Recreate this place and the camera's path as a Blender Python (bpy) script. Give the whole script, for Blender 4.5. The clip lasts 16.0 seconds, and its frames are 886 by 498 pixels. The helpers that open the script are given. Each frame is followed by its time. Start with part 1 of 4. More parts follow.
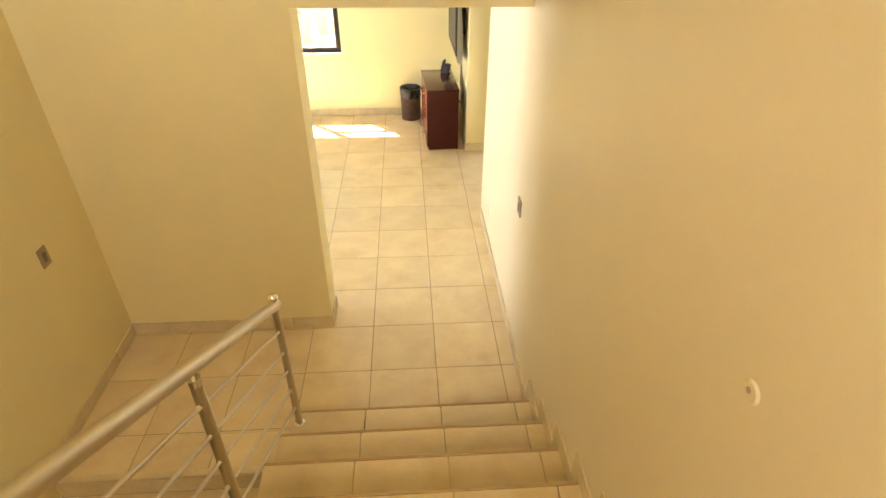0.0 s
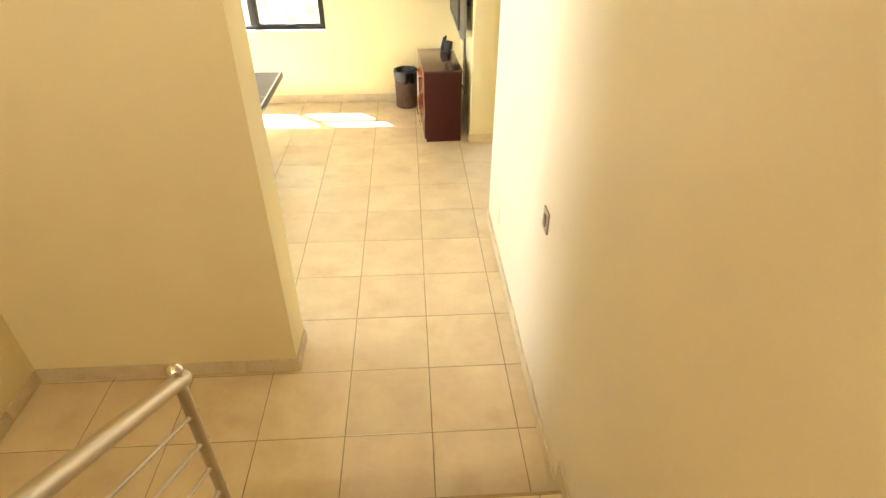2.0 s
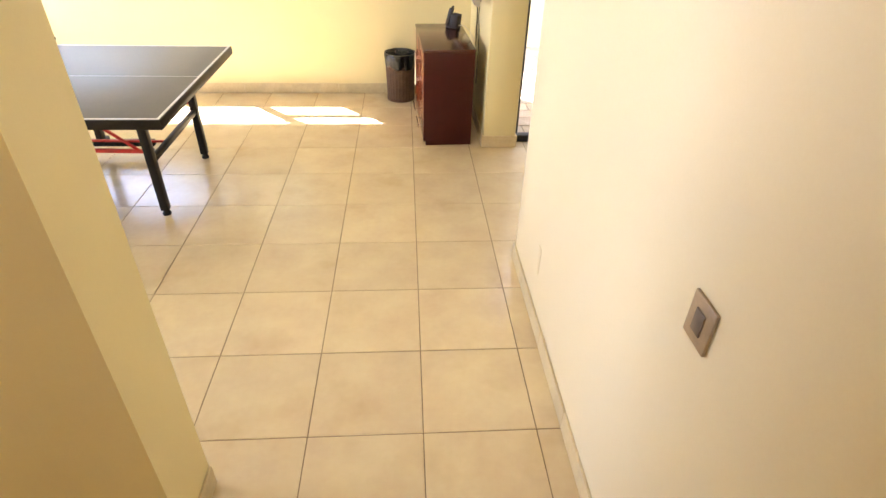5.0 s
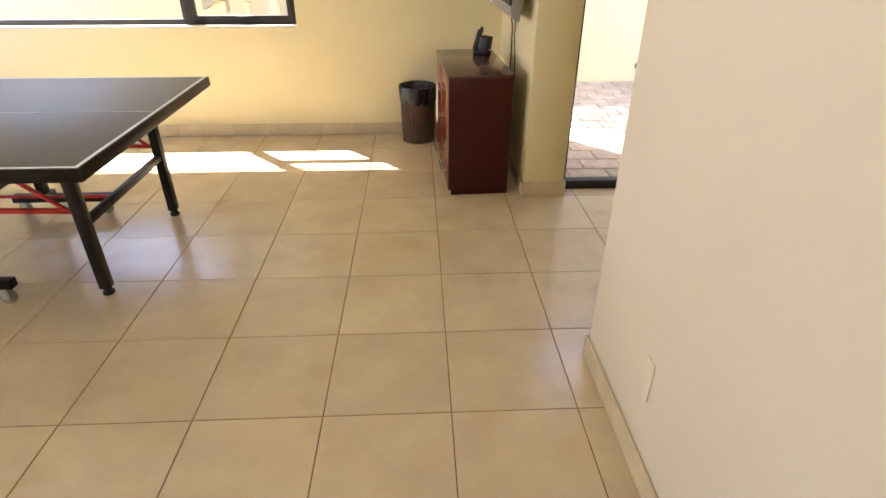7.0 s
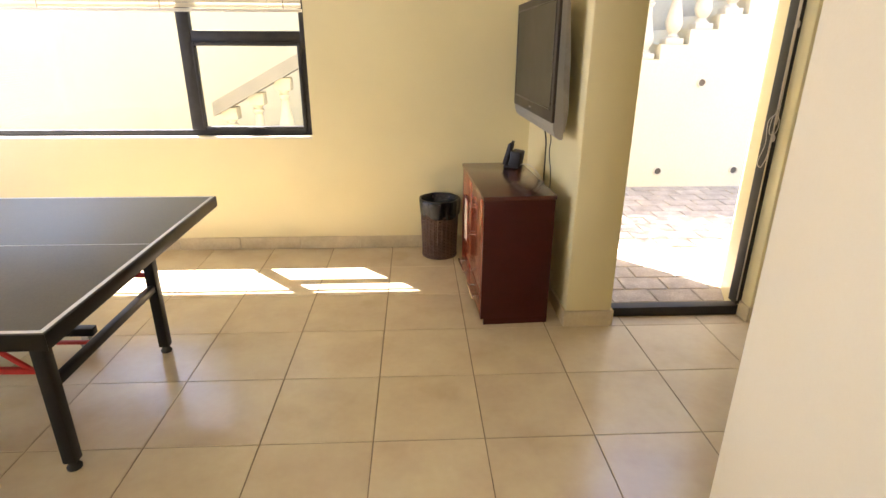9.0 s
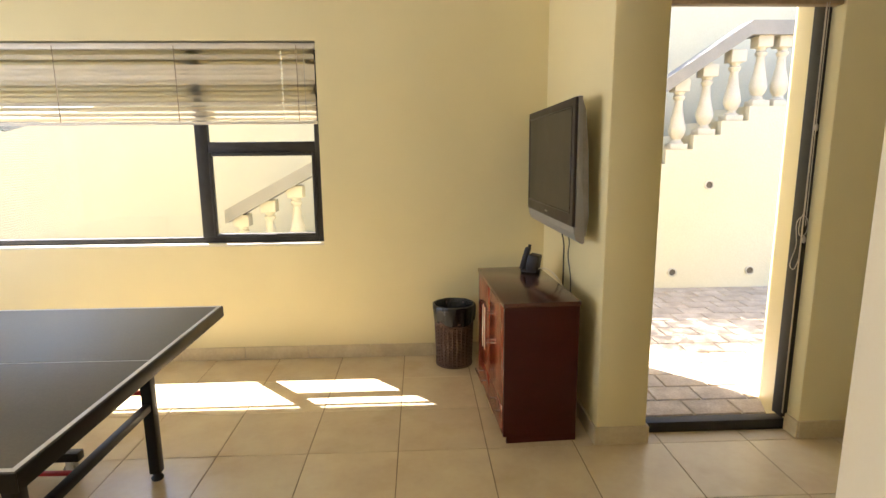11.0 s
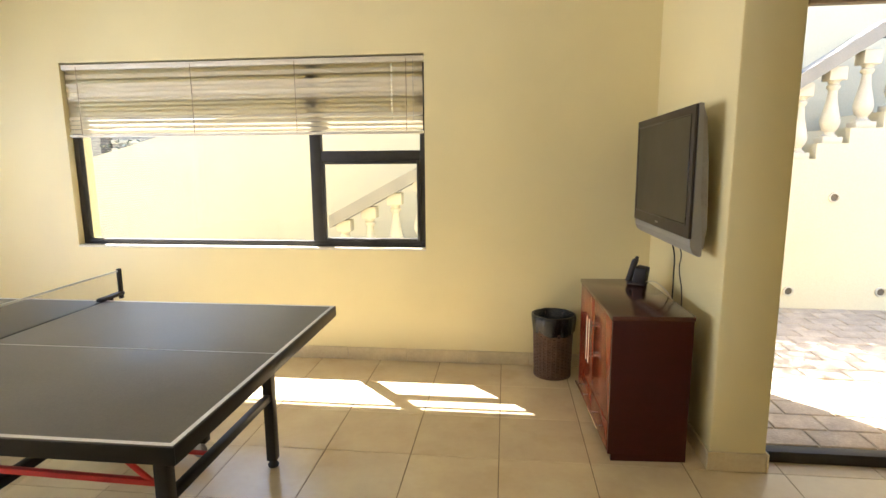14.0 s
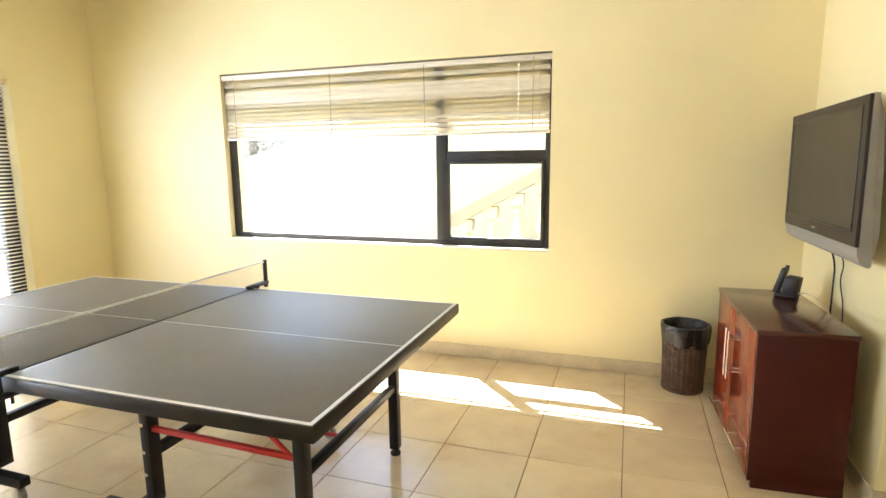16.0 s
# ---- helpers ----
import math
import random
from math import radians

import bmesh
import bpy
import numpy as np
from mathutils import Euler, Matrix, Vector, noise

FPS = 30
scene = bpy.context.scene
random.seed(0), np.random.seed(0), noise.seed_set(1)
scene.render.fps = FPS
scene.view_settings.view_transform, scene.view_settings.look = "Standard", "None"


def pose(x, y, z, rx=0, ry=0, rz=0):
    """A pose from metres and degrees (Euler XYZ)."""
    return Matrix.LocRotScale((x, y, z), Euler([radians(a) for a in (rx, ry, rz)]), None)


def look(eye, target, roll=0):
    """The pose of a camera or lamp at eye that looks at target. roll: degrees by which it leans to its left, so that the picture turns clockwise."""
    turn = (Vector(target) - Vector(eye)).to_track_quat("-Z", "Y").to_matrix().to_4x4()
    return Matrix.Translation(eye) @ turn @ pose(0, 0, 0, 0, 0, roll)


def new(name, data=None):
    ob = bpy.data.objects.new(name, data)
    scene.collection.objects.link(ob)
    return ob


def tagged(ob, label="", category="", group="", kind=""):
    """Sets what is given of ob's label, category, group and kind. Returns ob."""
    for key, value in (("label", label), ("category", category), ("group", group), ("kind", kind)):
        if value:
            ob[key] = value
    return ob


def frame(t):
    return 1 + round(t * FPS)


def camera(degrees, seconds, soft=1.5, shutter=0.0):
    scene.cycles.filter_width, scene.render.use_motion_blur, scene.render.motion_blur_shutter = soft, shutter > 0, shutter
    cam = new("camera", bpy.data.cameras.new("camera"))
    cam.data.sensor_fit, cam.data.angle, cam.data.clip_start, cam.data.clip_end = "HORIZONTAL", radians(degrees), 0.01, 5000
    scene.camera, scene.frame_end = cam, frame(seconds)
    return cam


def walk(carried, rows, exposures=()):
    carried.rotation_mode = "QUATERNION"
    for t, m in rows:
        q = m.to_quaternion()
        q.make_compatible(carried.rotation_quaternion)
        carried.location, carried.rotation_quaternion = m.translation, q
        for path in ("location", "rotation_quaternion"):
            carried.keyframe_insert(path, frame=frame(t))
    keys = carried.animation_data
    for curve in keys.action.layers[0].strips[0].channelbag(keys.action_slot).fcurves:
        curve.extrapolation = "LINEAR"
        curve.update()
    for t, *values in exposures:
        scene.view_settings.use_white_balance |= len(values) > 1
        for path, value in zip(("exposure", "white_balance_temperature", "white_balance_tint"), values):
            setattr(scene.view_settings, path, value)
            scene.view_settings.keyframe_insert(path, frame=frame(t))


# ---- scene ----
cam = camera(77.5, 16.0)
PATH = [
    (0, (-0.148, -3.718, 2.923), (-0.036, -2.068, 1.799), 0.4),
    (0.5, (-0.145, -3.483, 2.815), (-0.033, -1.834, 1.69), 0.5),
    (1, (-0.135, -3.28, 2.709), (-0.018, -1.634, 1.579), 1.0),
    (1.5, (-0.116, -3.036, 2.588), (-0.01, -1.393, 1.453), 0.6),
    (2, (-0.066, -2.797, 2.504), (0.038, -1.161, 1.359), 0.3),
    (2.5, (-0.063, -2.645, 2.398), (0.05, -1.003, 1.262), 1.0),
    (3, (-0.053, -2.373, 2.267), (0.056, -0.732, 1.129), 0.8),
    (3.5, (0.025, -2.064, 2.103), (0.112, -0.425, 0.96), -0.0),
    (4, (-0.014, -1.814, 1.958), (0.084, -0.178, 0.813), 0.3),
    (4.2, (-0.078, -1.723, 1.958), (0.053, -0.09, 0.811), 1.9),
    (6.3, (0.003, -0.807, 1.558), (0.085, 0.884, 0.493), -0.1),
    (6.5, (-0.015, -0.672, 1.518), (0.053, 1.028, 0.466), -0.2),
    (7, (-0.098, -0.512, 1.52), (-0.019, 1.218, 0.52), 0.1),
    (7.5, (-0.101, -0.351, 1.519), (-0.018, 1.432, 0.615), 0.2),
    (8, (-0.096, -0.176, 1.531), (-0.013, 1.659, 0.739), 0.3),
    (8.5, (-0.186, -0.068, 1.536), (-0.098, 1.796, 0.816), 0.2),
    (9, (-0.275, 0.0, 1.563), (-0.18, 1.865, 0.847), 0.3),
    (9.5, (-0.307, 0.083, 1.577), (-0.211, 1.983, 0.958), 0.4),
    (10, (-0.306, 0.122, 1.571), (-0.209, 2.062, 1.093), 0.0),
    (10.2, (-0.3, 0.133, 1.557), (-0.208, 2.085, 1.131), -0.2),
    (12.5, (-0.426, 0.16, 1.548), (-0.394, 2.131, 1.211), -0.0),
    (13, (-0.429, 0.141, 1.55), (-0.488, 2.112, 1.216), -0.2),
    (13.5, (-0.438, 0.131, 1.545), (-0.573, 2.099, 1.215), -0.4),
    (14, (-0.445, 0.126, 1.549), (-0.669, 2.086, 1.22), -0.4),
    (14.5, (-0.455, 0.127, 1.546), (-0.763, 2.076, 1.218), -0.5),
    (15, (-0.456, 0.124, 1.543), (-0.847, 2.058, 1.217), -0.6),
    (15.5, (-0.471, 0.12, 1.545), (-0.979, 2.027, 1.221), -0.6),
    (16, (-0.485, 0.121, 1.544), (-1.118, 1.99, 1.221), -0.7),
]
EXPOSURES = [(0, 4.13, 6650, 13), (1.5, 4.27, 6520, 14), (3.5, 4.28, 6300, 15), (4.2, 4.14, 6250, 17), (6.5, 3.28, 6150, 25), (7.0, 3.07, 6110, 25), (7.5, 2.96, 6130, 24), (8.2, 3.16, 6140, 24), (10, 3.08, 6190, 20), (12.5, 2.35, 6440, 17), (13, 2.61, 6370, 17), (14, 2.9, 6240, 16), (16, 3.57, 5910, 14)]
walk(cam, [(t, look(eye, target, roll)) for t, eye, target, roll in PATH], EXPOSURES)


# ---- world and light ----
SUN_FROM = Vector((-0.687 * 0.545, 0.727 * 0.545, 0.839))  # towards the sun
world = bpy.data.worlds.new("sky")
scene.world = world
world.use_nodes = True
sky = world.node_tree.nodes.new("ShaderNodeTexSky")
sky.sky_type = "NISHITA"
sky.sun_disc = False
sky.sun_elevation = radians(57)
sky.sun_rotation = math.atan2(SUN_FROM.x, SUN_FROM.y)
background = world.node_tree.nodes["Background"]
background.inputs["Strength"].default_value = 0.15
world.node_tree.links.new(sky.outputs["Color"], background.inputs["Color"])


def lamp(name, kind, m, energy, color=(1, 1, 1), size=(1, 1), angle=0.5):
    data = bpy.data.lights.new(name, kind)
    data.energy, data.color = energy, color
    if kind == "SUN":
        data.angle = radians(angle)
    else:
        data.shape, data.size, data.size_y = "RECTANGLE", size[0], size[1]
    ob = new(name, data)
    ob.matrix_world = m
    return ob


lamp("sun", "SUN", look(SUN_FROM * 20, (0, 0, 0)), 5.0, (1.0, 0.965, 0.90))
# sky light standing in the patio door's opening off the path
lamp("sky_through_patio_door", "AREA", look((-5.5, 1.62, 1.1), (0, 1.62, 0.9)), 37, (0.70, 0.79, 1.0), (3.1, 2.0))
# warm fill added for the hall; its window is unseen and added too
lamp("added_stair_fill", "AREA", look((-0.7, -6.25, 3.9), (-0.4, 0, 1.4)), 4.4, (1.0, 0.71, 0.22), (1.7, 1.2))


# ---- materials ----
def material(name, base, rough=0.5, metal=0.0, vary=0.12, scale=3.0, fine=60.0, bump=0.05, per_object=0.0, tint=None, coat=0.0,
             stretch=(1, 1, 1), spec=0.5):
    """A surface whose colour drifts at two scales, with grain in its relief."""
    m = bpy.data.materials.new(name)
    m.use_nodes = True
    nt = m.node_tree
    n, link = nt.nodes, nt.links.new
    shader = n["Principled BSDF"]
    coords = n.new("ShaderNodeTexCoord")
    mapping = n.new("ShaderNodeMapping")
    mapping.inputs["Scale"].default_value = stretch
    geo = n.new("ShaderNodeNewGeometry")
    link(geo.outputs["Position"], mapping.inputs["Vector"])
    vec = mapping.outputs["Vector"]
    info = n.new("ShaderNodeObjectInfo")
    if per_object:
        shift = n.new("ShaderNodeVectorMath")
        shift.operation = "ADD"
        big = n.new("ShaderNodeMath")
        big.operation = "MULTIPLY"
        big.inputs[1].default_value = 37.0
        link(info.outputs["Random"], big.inputs[0])
        link(vec, shift.inputs[0])
        link(big.outputs[0], shift.inputs[1])
        vec = shift.outputs[0]
    coarse = n.new("ShaderNodeTexNoise")
    coarse.inputs["Scale"].default_value = scale
    coarse.inputs["Detail"].default_value = 5
    link(vec, coarse.inputs["Vector"])
    grain = n.new("ShaderNodeTexNoise")
    grain.inputs["Scale"].default_value = fine
    grain.inputs["Detail"].default_value = 3
    link(vec, grain.inputs["Vector"])
    ramp = n.new("ShaderNodeValToRGB")
    dark = tint or [c * (1 - vary) for c in base]
    ramp.color_ramp.elements[0].color = (*dark, 1)
    ramp.color_ramp.elements[1].color = (*[min(1, c * (1 + vary * 0.4)) for c in base], 1)
    ramp.color_ramp.elements[0].position, ramp.color_ramp.elements[1].position = 0.3, 0.7
    link(coarse.outputs["Fac"], ramp.inputs["Fac"])
    speck = n.new("ShaderNodeMix")
    speck.data_type, speck.blend_type = "RGBA", "OVERLAY"
    speck.inputs["Factor"].default_value = vary
    link(ramp.outputs["Color"], speck.inputs["A"])
    link(grain.outputs["Fac"], speck.inputs["B"])
    color = speck.outputs["Result"]
    if per_object:
        hsv = n.new("ShaderNodeHueSaturation")
        span = n.new("ShaderNodeMapRange")
        span.inputs["To Min"].default_value, span.inputs["To Max"].default_value = 1 - per_object, 1 + per_object
        link(info.outputs["Random"], span.inputs["Value"])
        link(span.outputs["Result"], hsv.inputs["Value"])
        link(color, hsv.inputs["Color"])
        color = hsv.outputs["Color"]
    link(color, shader.inputs["Base Color"])
    gloss = n.new("ShaderNodeMapRange")
    gloss.inputs["To Min"].default_value, gloss.inputs["To Max"].default_value = max(0.02, rough * 0.8), min(1, rough * 1.2)
    link(coarse.outputs["Fac"], gloss.inputs["Value"])
    link(gloss.outputs["Result"], shader.inputs["Roughness"])
    shader.inputs["Metallic"].default_value = metal
    shader.inputs["Coat Weight"].default_value = coat
    shader.inputs["Coat Roughness"].default_value = 0.08
    shader.inputs["Specular IOR Level"].default_value = spec
    if bump:
        relief = n.new("ShaderNodeBump")
        relief.inputs["Strength"].default_value = bump
        relief.inputs["Distance"].default_value = 0.01
        link(grain.outputs["Fac"], relief.inputs["Height"])
        link(relief.outputs["Normal"], shader.inputs["Normal"])
    return m


def glass_material(name):
    m = bpy.data.materials.new(name)
    m.use_nodes = True
    nt = m.node_tree
    nt.nodes.clear()
    out = nt.nodes.new("ShaderNodeOutputMaterial")
    mix = nt.nodes.new("ShaderNodeMixShader")
    clear = nt.nodes.new("ShaderNodeBsdfTransparent")
    clear.inputs["Color"].default_value = (0.93, 0.95, 0.94, 1)
    shine = nt.nodes.new("ShaderNodeBsdfGlossy")
    shine.inputs["Roughness"].default_value = 0.02
    fresnel = nt.nodes.new("ShaderNodeFresnel")
    fresnel.inputs["IOR"].default_value = 1.5
    nt.links.new(fresnel.outputs[0], mix.inputs[0])
    nt.links.new(clear.outputs[0], mix.inputs[1])
    nt.links.new(shine.outputs[0], mix.inputs[2])
    nt.links.new(mix.outputs[0], out.inputs["Surface"])
    return m


def slat_material(name, base):
    m = material(name, base, 0.68, vary=0.06, scale=8, fine=90, bump=0.02)
    nt = m.node_tree
    out, shader = nt.nodes["Material Output"], nt.nodes["Principled BSDF"]
    through_light = nt.nodes.new("ShaderNodeBsdfTranslucent")
    through_light.inputs["Color"].default_value = (*base, 1)
    mix = nt.nodes.new("ShaderNodeMixShader")
    mix.inputs[0].default_value = 0.025
    nt.links.new(shader.outputs[0], mix.inputs[1])
    nt.links.new(through_light.outputs[0], mix.inputs[2])
    nt.links.new(mix.outputs[0], out.inputs["Surface"])
    return m


PAINT = material("cream_wall_paint", (0.80, 0.688, 0.368), 0.42, vary=0.05, scale=1.3, fine=140, bump=0.04)
PALE_PAINT = material("pale_wall_paint", (0.80, 0.70, 0.49), 0.42, vary=0.05, scale=1.3, fine=140, bump=0.04)
CEILING = material("white_ceiling_paint", (0.82, 0.79, 0.70), 0.8, vary=0.04, scale=1.5, fine=120, bump=0.05)
OUTER = material("cream_outdoor_plaster", (0.545, 0.48, 0.325), 0.8, vary=0.08, scale=1.2, fine=70, bump=0.25)
STONE = material("cast_stone", (0.50, 0.45, 0.345), 0.8, vary=0.12, scale=6, fine=90, bump=0.2)
RAIL_STONE = material("grey_cast_stone", (0.25, 0.228, 0.19), 0.85, vary=0.15, scale=5, fine=90, bump=0.2)
TILE = material("beige_floor_tile", (0.70, 0.583, 0.36), 0.21, vary=0.07, scale=4.5, fine=30, bump=0.008, per_object=0.04,
                tint=(0.64, 0.50, 0.315))
SKIRT = material("beige_skirting_tile", (0.65, 0.53, 0.315), 0.36, vary=0.15, scale=6, fine=50, bump=0.03, per_object=0.05)
nt = TILE.node_tree
scuff = nt.nodes.new("ShaderNodeTexNoise")
scuff.inputs["Scale"].default_value, scuff.inputs["Detail"].default_value = 3.1, 3
place = nt.nodes.new("ShaderNodeNewGeometry")
nt.links.new(place.outputs["Position"], scuff.inputs["Vector"])
edge = nt.nodes.new("ShaderNodeMapRange")
edge.inputs["From Min"].default_value, edge.inputs["From Max"].default_value = 0.55, 0.78
edge.inputs["To Min"].default_value, edge.inputs["To Max"].default_value = 0.0, 0.36
nt.links.new(scuff.outputs["Fac"], edge.inputs["Value"])
dirty = nt.nodes.new("ShaderNodeMix")
dirty.data_type, dirty.blend_type = "RGBA", "MULTIPLY"
dirty.inputs["B"].default_value = (0.68, 0.54, 0.36, 1)
base_in = nt.nodes["Principled BSDF"].inputs["Base Color"]
nt.links.new(base_in.links[0].from_socket, dirty.inputs["A"])
nt.links.new(edge.outputs["Result"], dirty.inputs["Factor"])
nt.links.new(dirty.outputs["Result"], base_in)
GROUT = material("brown_grout", (0.16, 0.10, 0.05), 0.9, vary=0.3, scale=9, fine=120, bump=0.2)
# tan darker than the tile stands for the shadow line under each nosing
SHADED_NOSING = material("shaded_tile_nosing", (0.44, 0.305, 0.145), 0.35, vary=0.15, scale=6, fine=50, bump=0.03, per_object=0.05)
STEP = material("plastered_step", (0.55, 0.42, 0.26), 0.6, vary=0.15, scale=5, fine=80, bump=0.1)
STEEL = material("brushed_steel", (0.60, 0.54, 0.46), 0.36, 1.0, vary=0.04, scale=6, fine=220, bump=0.0, stretch=(1, 1, 1))
CHROME = material("chrome", (0.8, 0.8, 0.78), 0.1, 1.0, vary=0.05, scale=20, fine=100, bump=0.0)
BLACK_FRAME = material("black_aluminium", (0.044, 0.040, 0.034), 0.5, 0.0, vary=0.25, scale=12, fine=120, bump=0.02, spec=0.25)
GLASS = glass_material("window_glass")
SLAT = slat_material("beige_blind_slat", (0.80, 0.71, 0.51))
WOOD_DARK = material("dark_mahogany", (0.058, 0.0092, 0.006), 0.34, vary=0.14, scale=4, fine=40, bump=0.004, stretch=(1.5, 1, 3), spec=0.28)
WOOD_TOP = material("dark_mahogany_top", (0.075, 0.020, 0.013), 0.2, vary=0.12, scale=4, fine=40, bump=0.004, stretch=(3, 1, 1.5), coat=0.4)
WOOD_RED = material("glossy_red_cherry", (0.215, 0.027, 0.008), 0.2, vary=0.12, scale=4, fine=50, bump=0.0, stretch=(1, 3, 1.2), coat=0.15)
TABLE_TOP = material("slate_table_paint", (0.176, 0.163, 0.138), 0.52, vary=0.15, scale=3, fine=140, bump=0.03)
WHITE_LINE = material("white_line_paint", (0.78, 0.77, 0.72), 0.45, vary=0.08, scale=12, fine=90, bump=0.02)
TABLE_STEEL = material("black_painted_steel", (0.012, 0.010, 0.009), 0.40, spec=0.3, vary=0.25, scale=10, fine=90, bump=0.02)
RED_STEEL = material("red_painted_steel", (0.55, 0.022, 0.02), 0.4, vary=0.2, scale=10, fine=90, bump=0.02)
RUBBER = material("black_rubber", (0.015, 0.014, 0.013), 0.7, vary=0.3, scale=15, fine=120, bump=0.05)
PALE_PLASTIC = material("pale_grey_plastic", (0.55, 0.53, 0.49), 0.35, vary=0.15, scale=15, fine=90, bump=0.02)
GREY_PLASTIC = material("grey_plastic", (0.30, 0.28, 0.25), 0.5, vary=0.15, scale=15, fine=90, bump=0.02)
NET = material("grey_net", (0.10, 0.10, 0.10), 0.8, vary=0.2, scale=20, fine=90, bump=0.0)
TV_TRIM = material("black_gloss_trim", (0.010, 0.008, 0.007), 0.3, vary=0.1, scale=8, fine=90, bump=0.0)
TV_BLACK = material("brown_black_plastic", (0.034, 0.024, 0.016), 0.48, vary=0.2, scale=8, fine=90, bump=0.0)
TV_SCREEN = material("dark_screen", (0.030, 0.025, 0.017), 0.40, vary=0.1, scale=3, fine=60, bump=0.0)
TV_SILVER = material("silver_plastic", (0.33, 0.32, 0.295), 0.42, 0.3, vary=0.08, scale=8, fine=120, bump=0.01)
WICKER = material("brown_wicker", (0.12, 0.062, 0.032), 0.6, vary=0.45, scale=14, fine=90, bump=0.2)
BAG = material("black_bin_bag", (0.012, 0.012, 0.012), 0.22, vary=0.3, scale=18, fine=70, bump=0.5)
PHONE = material("black_phone_plastic", (0.026, 0.019, 0.015), 0.5, vary=0.2, scale=18, fine=90, bump=0.02)
PLATE = material("bronze_switch_plate", (0.40, 0.31, 0.21), 0.36, 0.35, vary=0.15, scale=15, fine=90, bump=0.02)
PLATE_DARK = material("dark_switch_rocker", (0.15, 0.11, 0.08), 0.4, vary=0.15, scale=15, fine=90, bump=0.02)
WHITE_PLASTIC = material("white_plastic", (0.74, 0.68, 0.54), 0.4, vary=0.06, scale=15, fine=90, bump=0.02)
BLIND_DARK = material("dark_wood_blind", (0.050, 0.024, 0.014), 0.45, vary=0.4, scale=7, fine=70, bump=0.05, stretch=(1, 6, 6))
BLIND_RAIL = material("tan_blind_rail", (0.42, 0.31, 0.18), 0.5, vary=0.2, scale=8, fine=70, bump=0.05)
CORD = material("pale_cord", (0.55, 0.50, 0.42), 0.8, vary=0.15, scale=30, fine=120, bump=0.1)
PAVER = material("brown_concrete_paver", (0.42, 0.335, 0.235), 0.9, vary=0.3, scale=6, fine=60, bump=0.3, per_object=0.11)
SAND = material("sandy_joint", (0.36, 0.30, 0.21), 0.95, vary=0.3, scale=10, fine=90, bump=0.3)
EARTH = material("dry_ground", (0.28, 0.22, 0.15), 0.95, vary=0.35, scale=0.8, fine=30, bump=0.3)
FENCE = material("dark_fence_timber", (0.055, 0.045, 0.038), 0.7, vary=0.35, scale=6, fine=60, bump=0.2)
HEDGE = material("dark_green_leaves", (0.035, 0.055, 0.022), 0.6, vary=0.4, scale=7, fine=60, bump=0.1, per_object=0.0)
BORE_SHADE = material("bore_shade", (0.10, 0.08, 0.055), 0.8, vary=0.3, scale=12, fine=60, bump=0.1)


# ---- mesh tools ----
def box(bm, x0, x1, y0, y1, z0, z1, bevel=0.0, segments=2):
    made = bmesh.ops.create_cube(bm, size=1)["verts"]
    bmesh.ops.scale(bm, vec=(x1 - x0, y1 - y0, z1 - z0), verts=made)
    bmesh.ops.translate(bm, vec=((x0 + x1) / 2, (y0 + y1) / 2, (z0 + z1) / 2), verts=made)
    if bevel:
        edges = list({e for v in made for e in v.link_edges})
        bmesh.ops.bevel(bm, geom=edges, offset=bevel, segments=segments, profile=0.5, affect="EDGES")
    return bm


def rod(bm, a, b, r, sides=12, r2=None):
    a, b = Vector(a), Vector(b)
    turn = (b - a).to_track_quat("Z", "Y").to_matrix().to_4x4()
    m = Matrix.Translation((a + b) / 2) @ turn
    bmesh.ops.create_cone(bm, cap_ends=True, segments=sides, radius1=r, radius2=r if r2 is None else r2, depth=(b - a).length, matrix=m)
    return bm


def bar(bm, a, b, w, h, bevel=0.0):
    """A square tube from a to b."""
    a, b = Vector(a), Vector(b)
    turn = (b - a).to_track_quat("X", "Z").to_matrix().to_4x4()
    made = bmesh.ops.create_cube(bm, size=1)["verts"]
    bmesh.ops.scale(bm, vec=((b - a).length, w, h), verts=made)
    if bevel:
        edges = list({e for v in made for e in v.link_edges})
        made = bmesh.ops.bevel(bm, geom=edges, offset=bevel, segments=2, profile=0.5, affect="EDGES")["verts"]
    bmesh.ops.transform(bm, matrix=Matrix.Translation((a + b) / 2) @ turn, verts=made)
    return bm


def lathe(bm, profile, centre=(0, 0, 0), sides=20):
    """A turned body from (radius, height) pairs."""
    rings = []
    for r, z in profile:
        rings.append([bm.verts.new((centre[0] + r * math.cos(2 * math.pi * k / sides), centre[1] + r * math.sin(2 * math.pi * k / sides),
                                    centre[2] + z)) for k in range(sides)])
    for low, high in zip(rings, rings[1:]):
        for k in range(sides):
            bm.faces.new((low[k], low[(k + 1) % sides], high[(k + 1) % sides], high[k]))
    bm.faces.new(rings[0][::-1])
    bm.faces.new(rings[-1])
    return bm


def mesh_of(name, bm, mat, smooth=False):
    bmesh.ops.recalc_face_normals(bm, faces=bm.faces)
    data = bpy.data.meshes.new(name)
    bm.to_mesh(data)
    bm.free()
    data.materials.append(mat)
    if smooth:
        for p in data.polygons:
            p.use_smooth = True
        data.set_sharp_from_angle(angle=radians(38))
    return data


def part(name, bm, mat, parent, label="", smooth=True):
    """One mesh object under a thing or under a part, in the thing's own axes."""
    ob = new(name, mesh_of(name, bm, mat, smooth))
    ob.parent = parent
    return tagged(ob, label=label)


def thing(name, label, category, at=(0, 0, 0), turn=0, group="", kind=""):
    ob = new(name)
    ob.empty_display_size = 0.1
    ob.matrix_world = pose(*at, 0, 0, turn)
    return tagged(ob, label, category, group, kind)


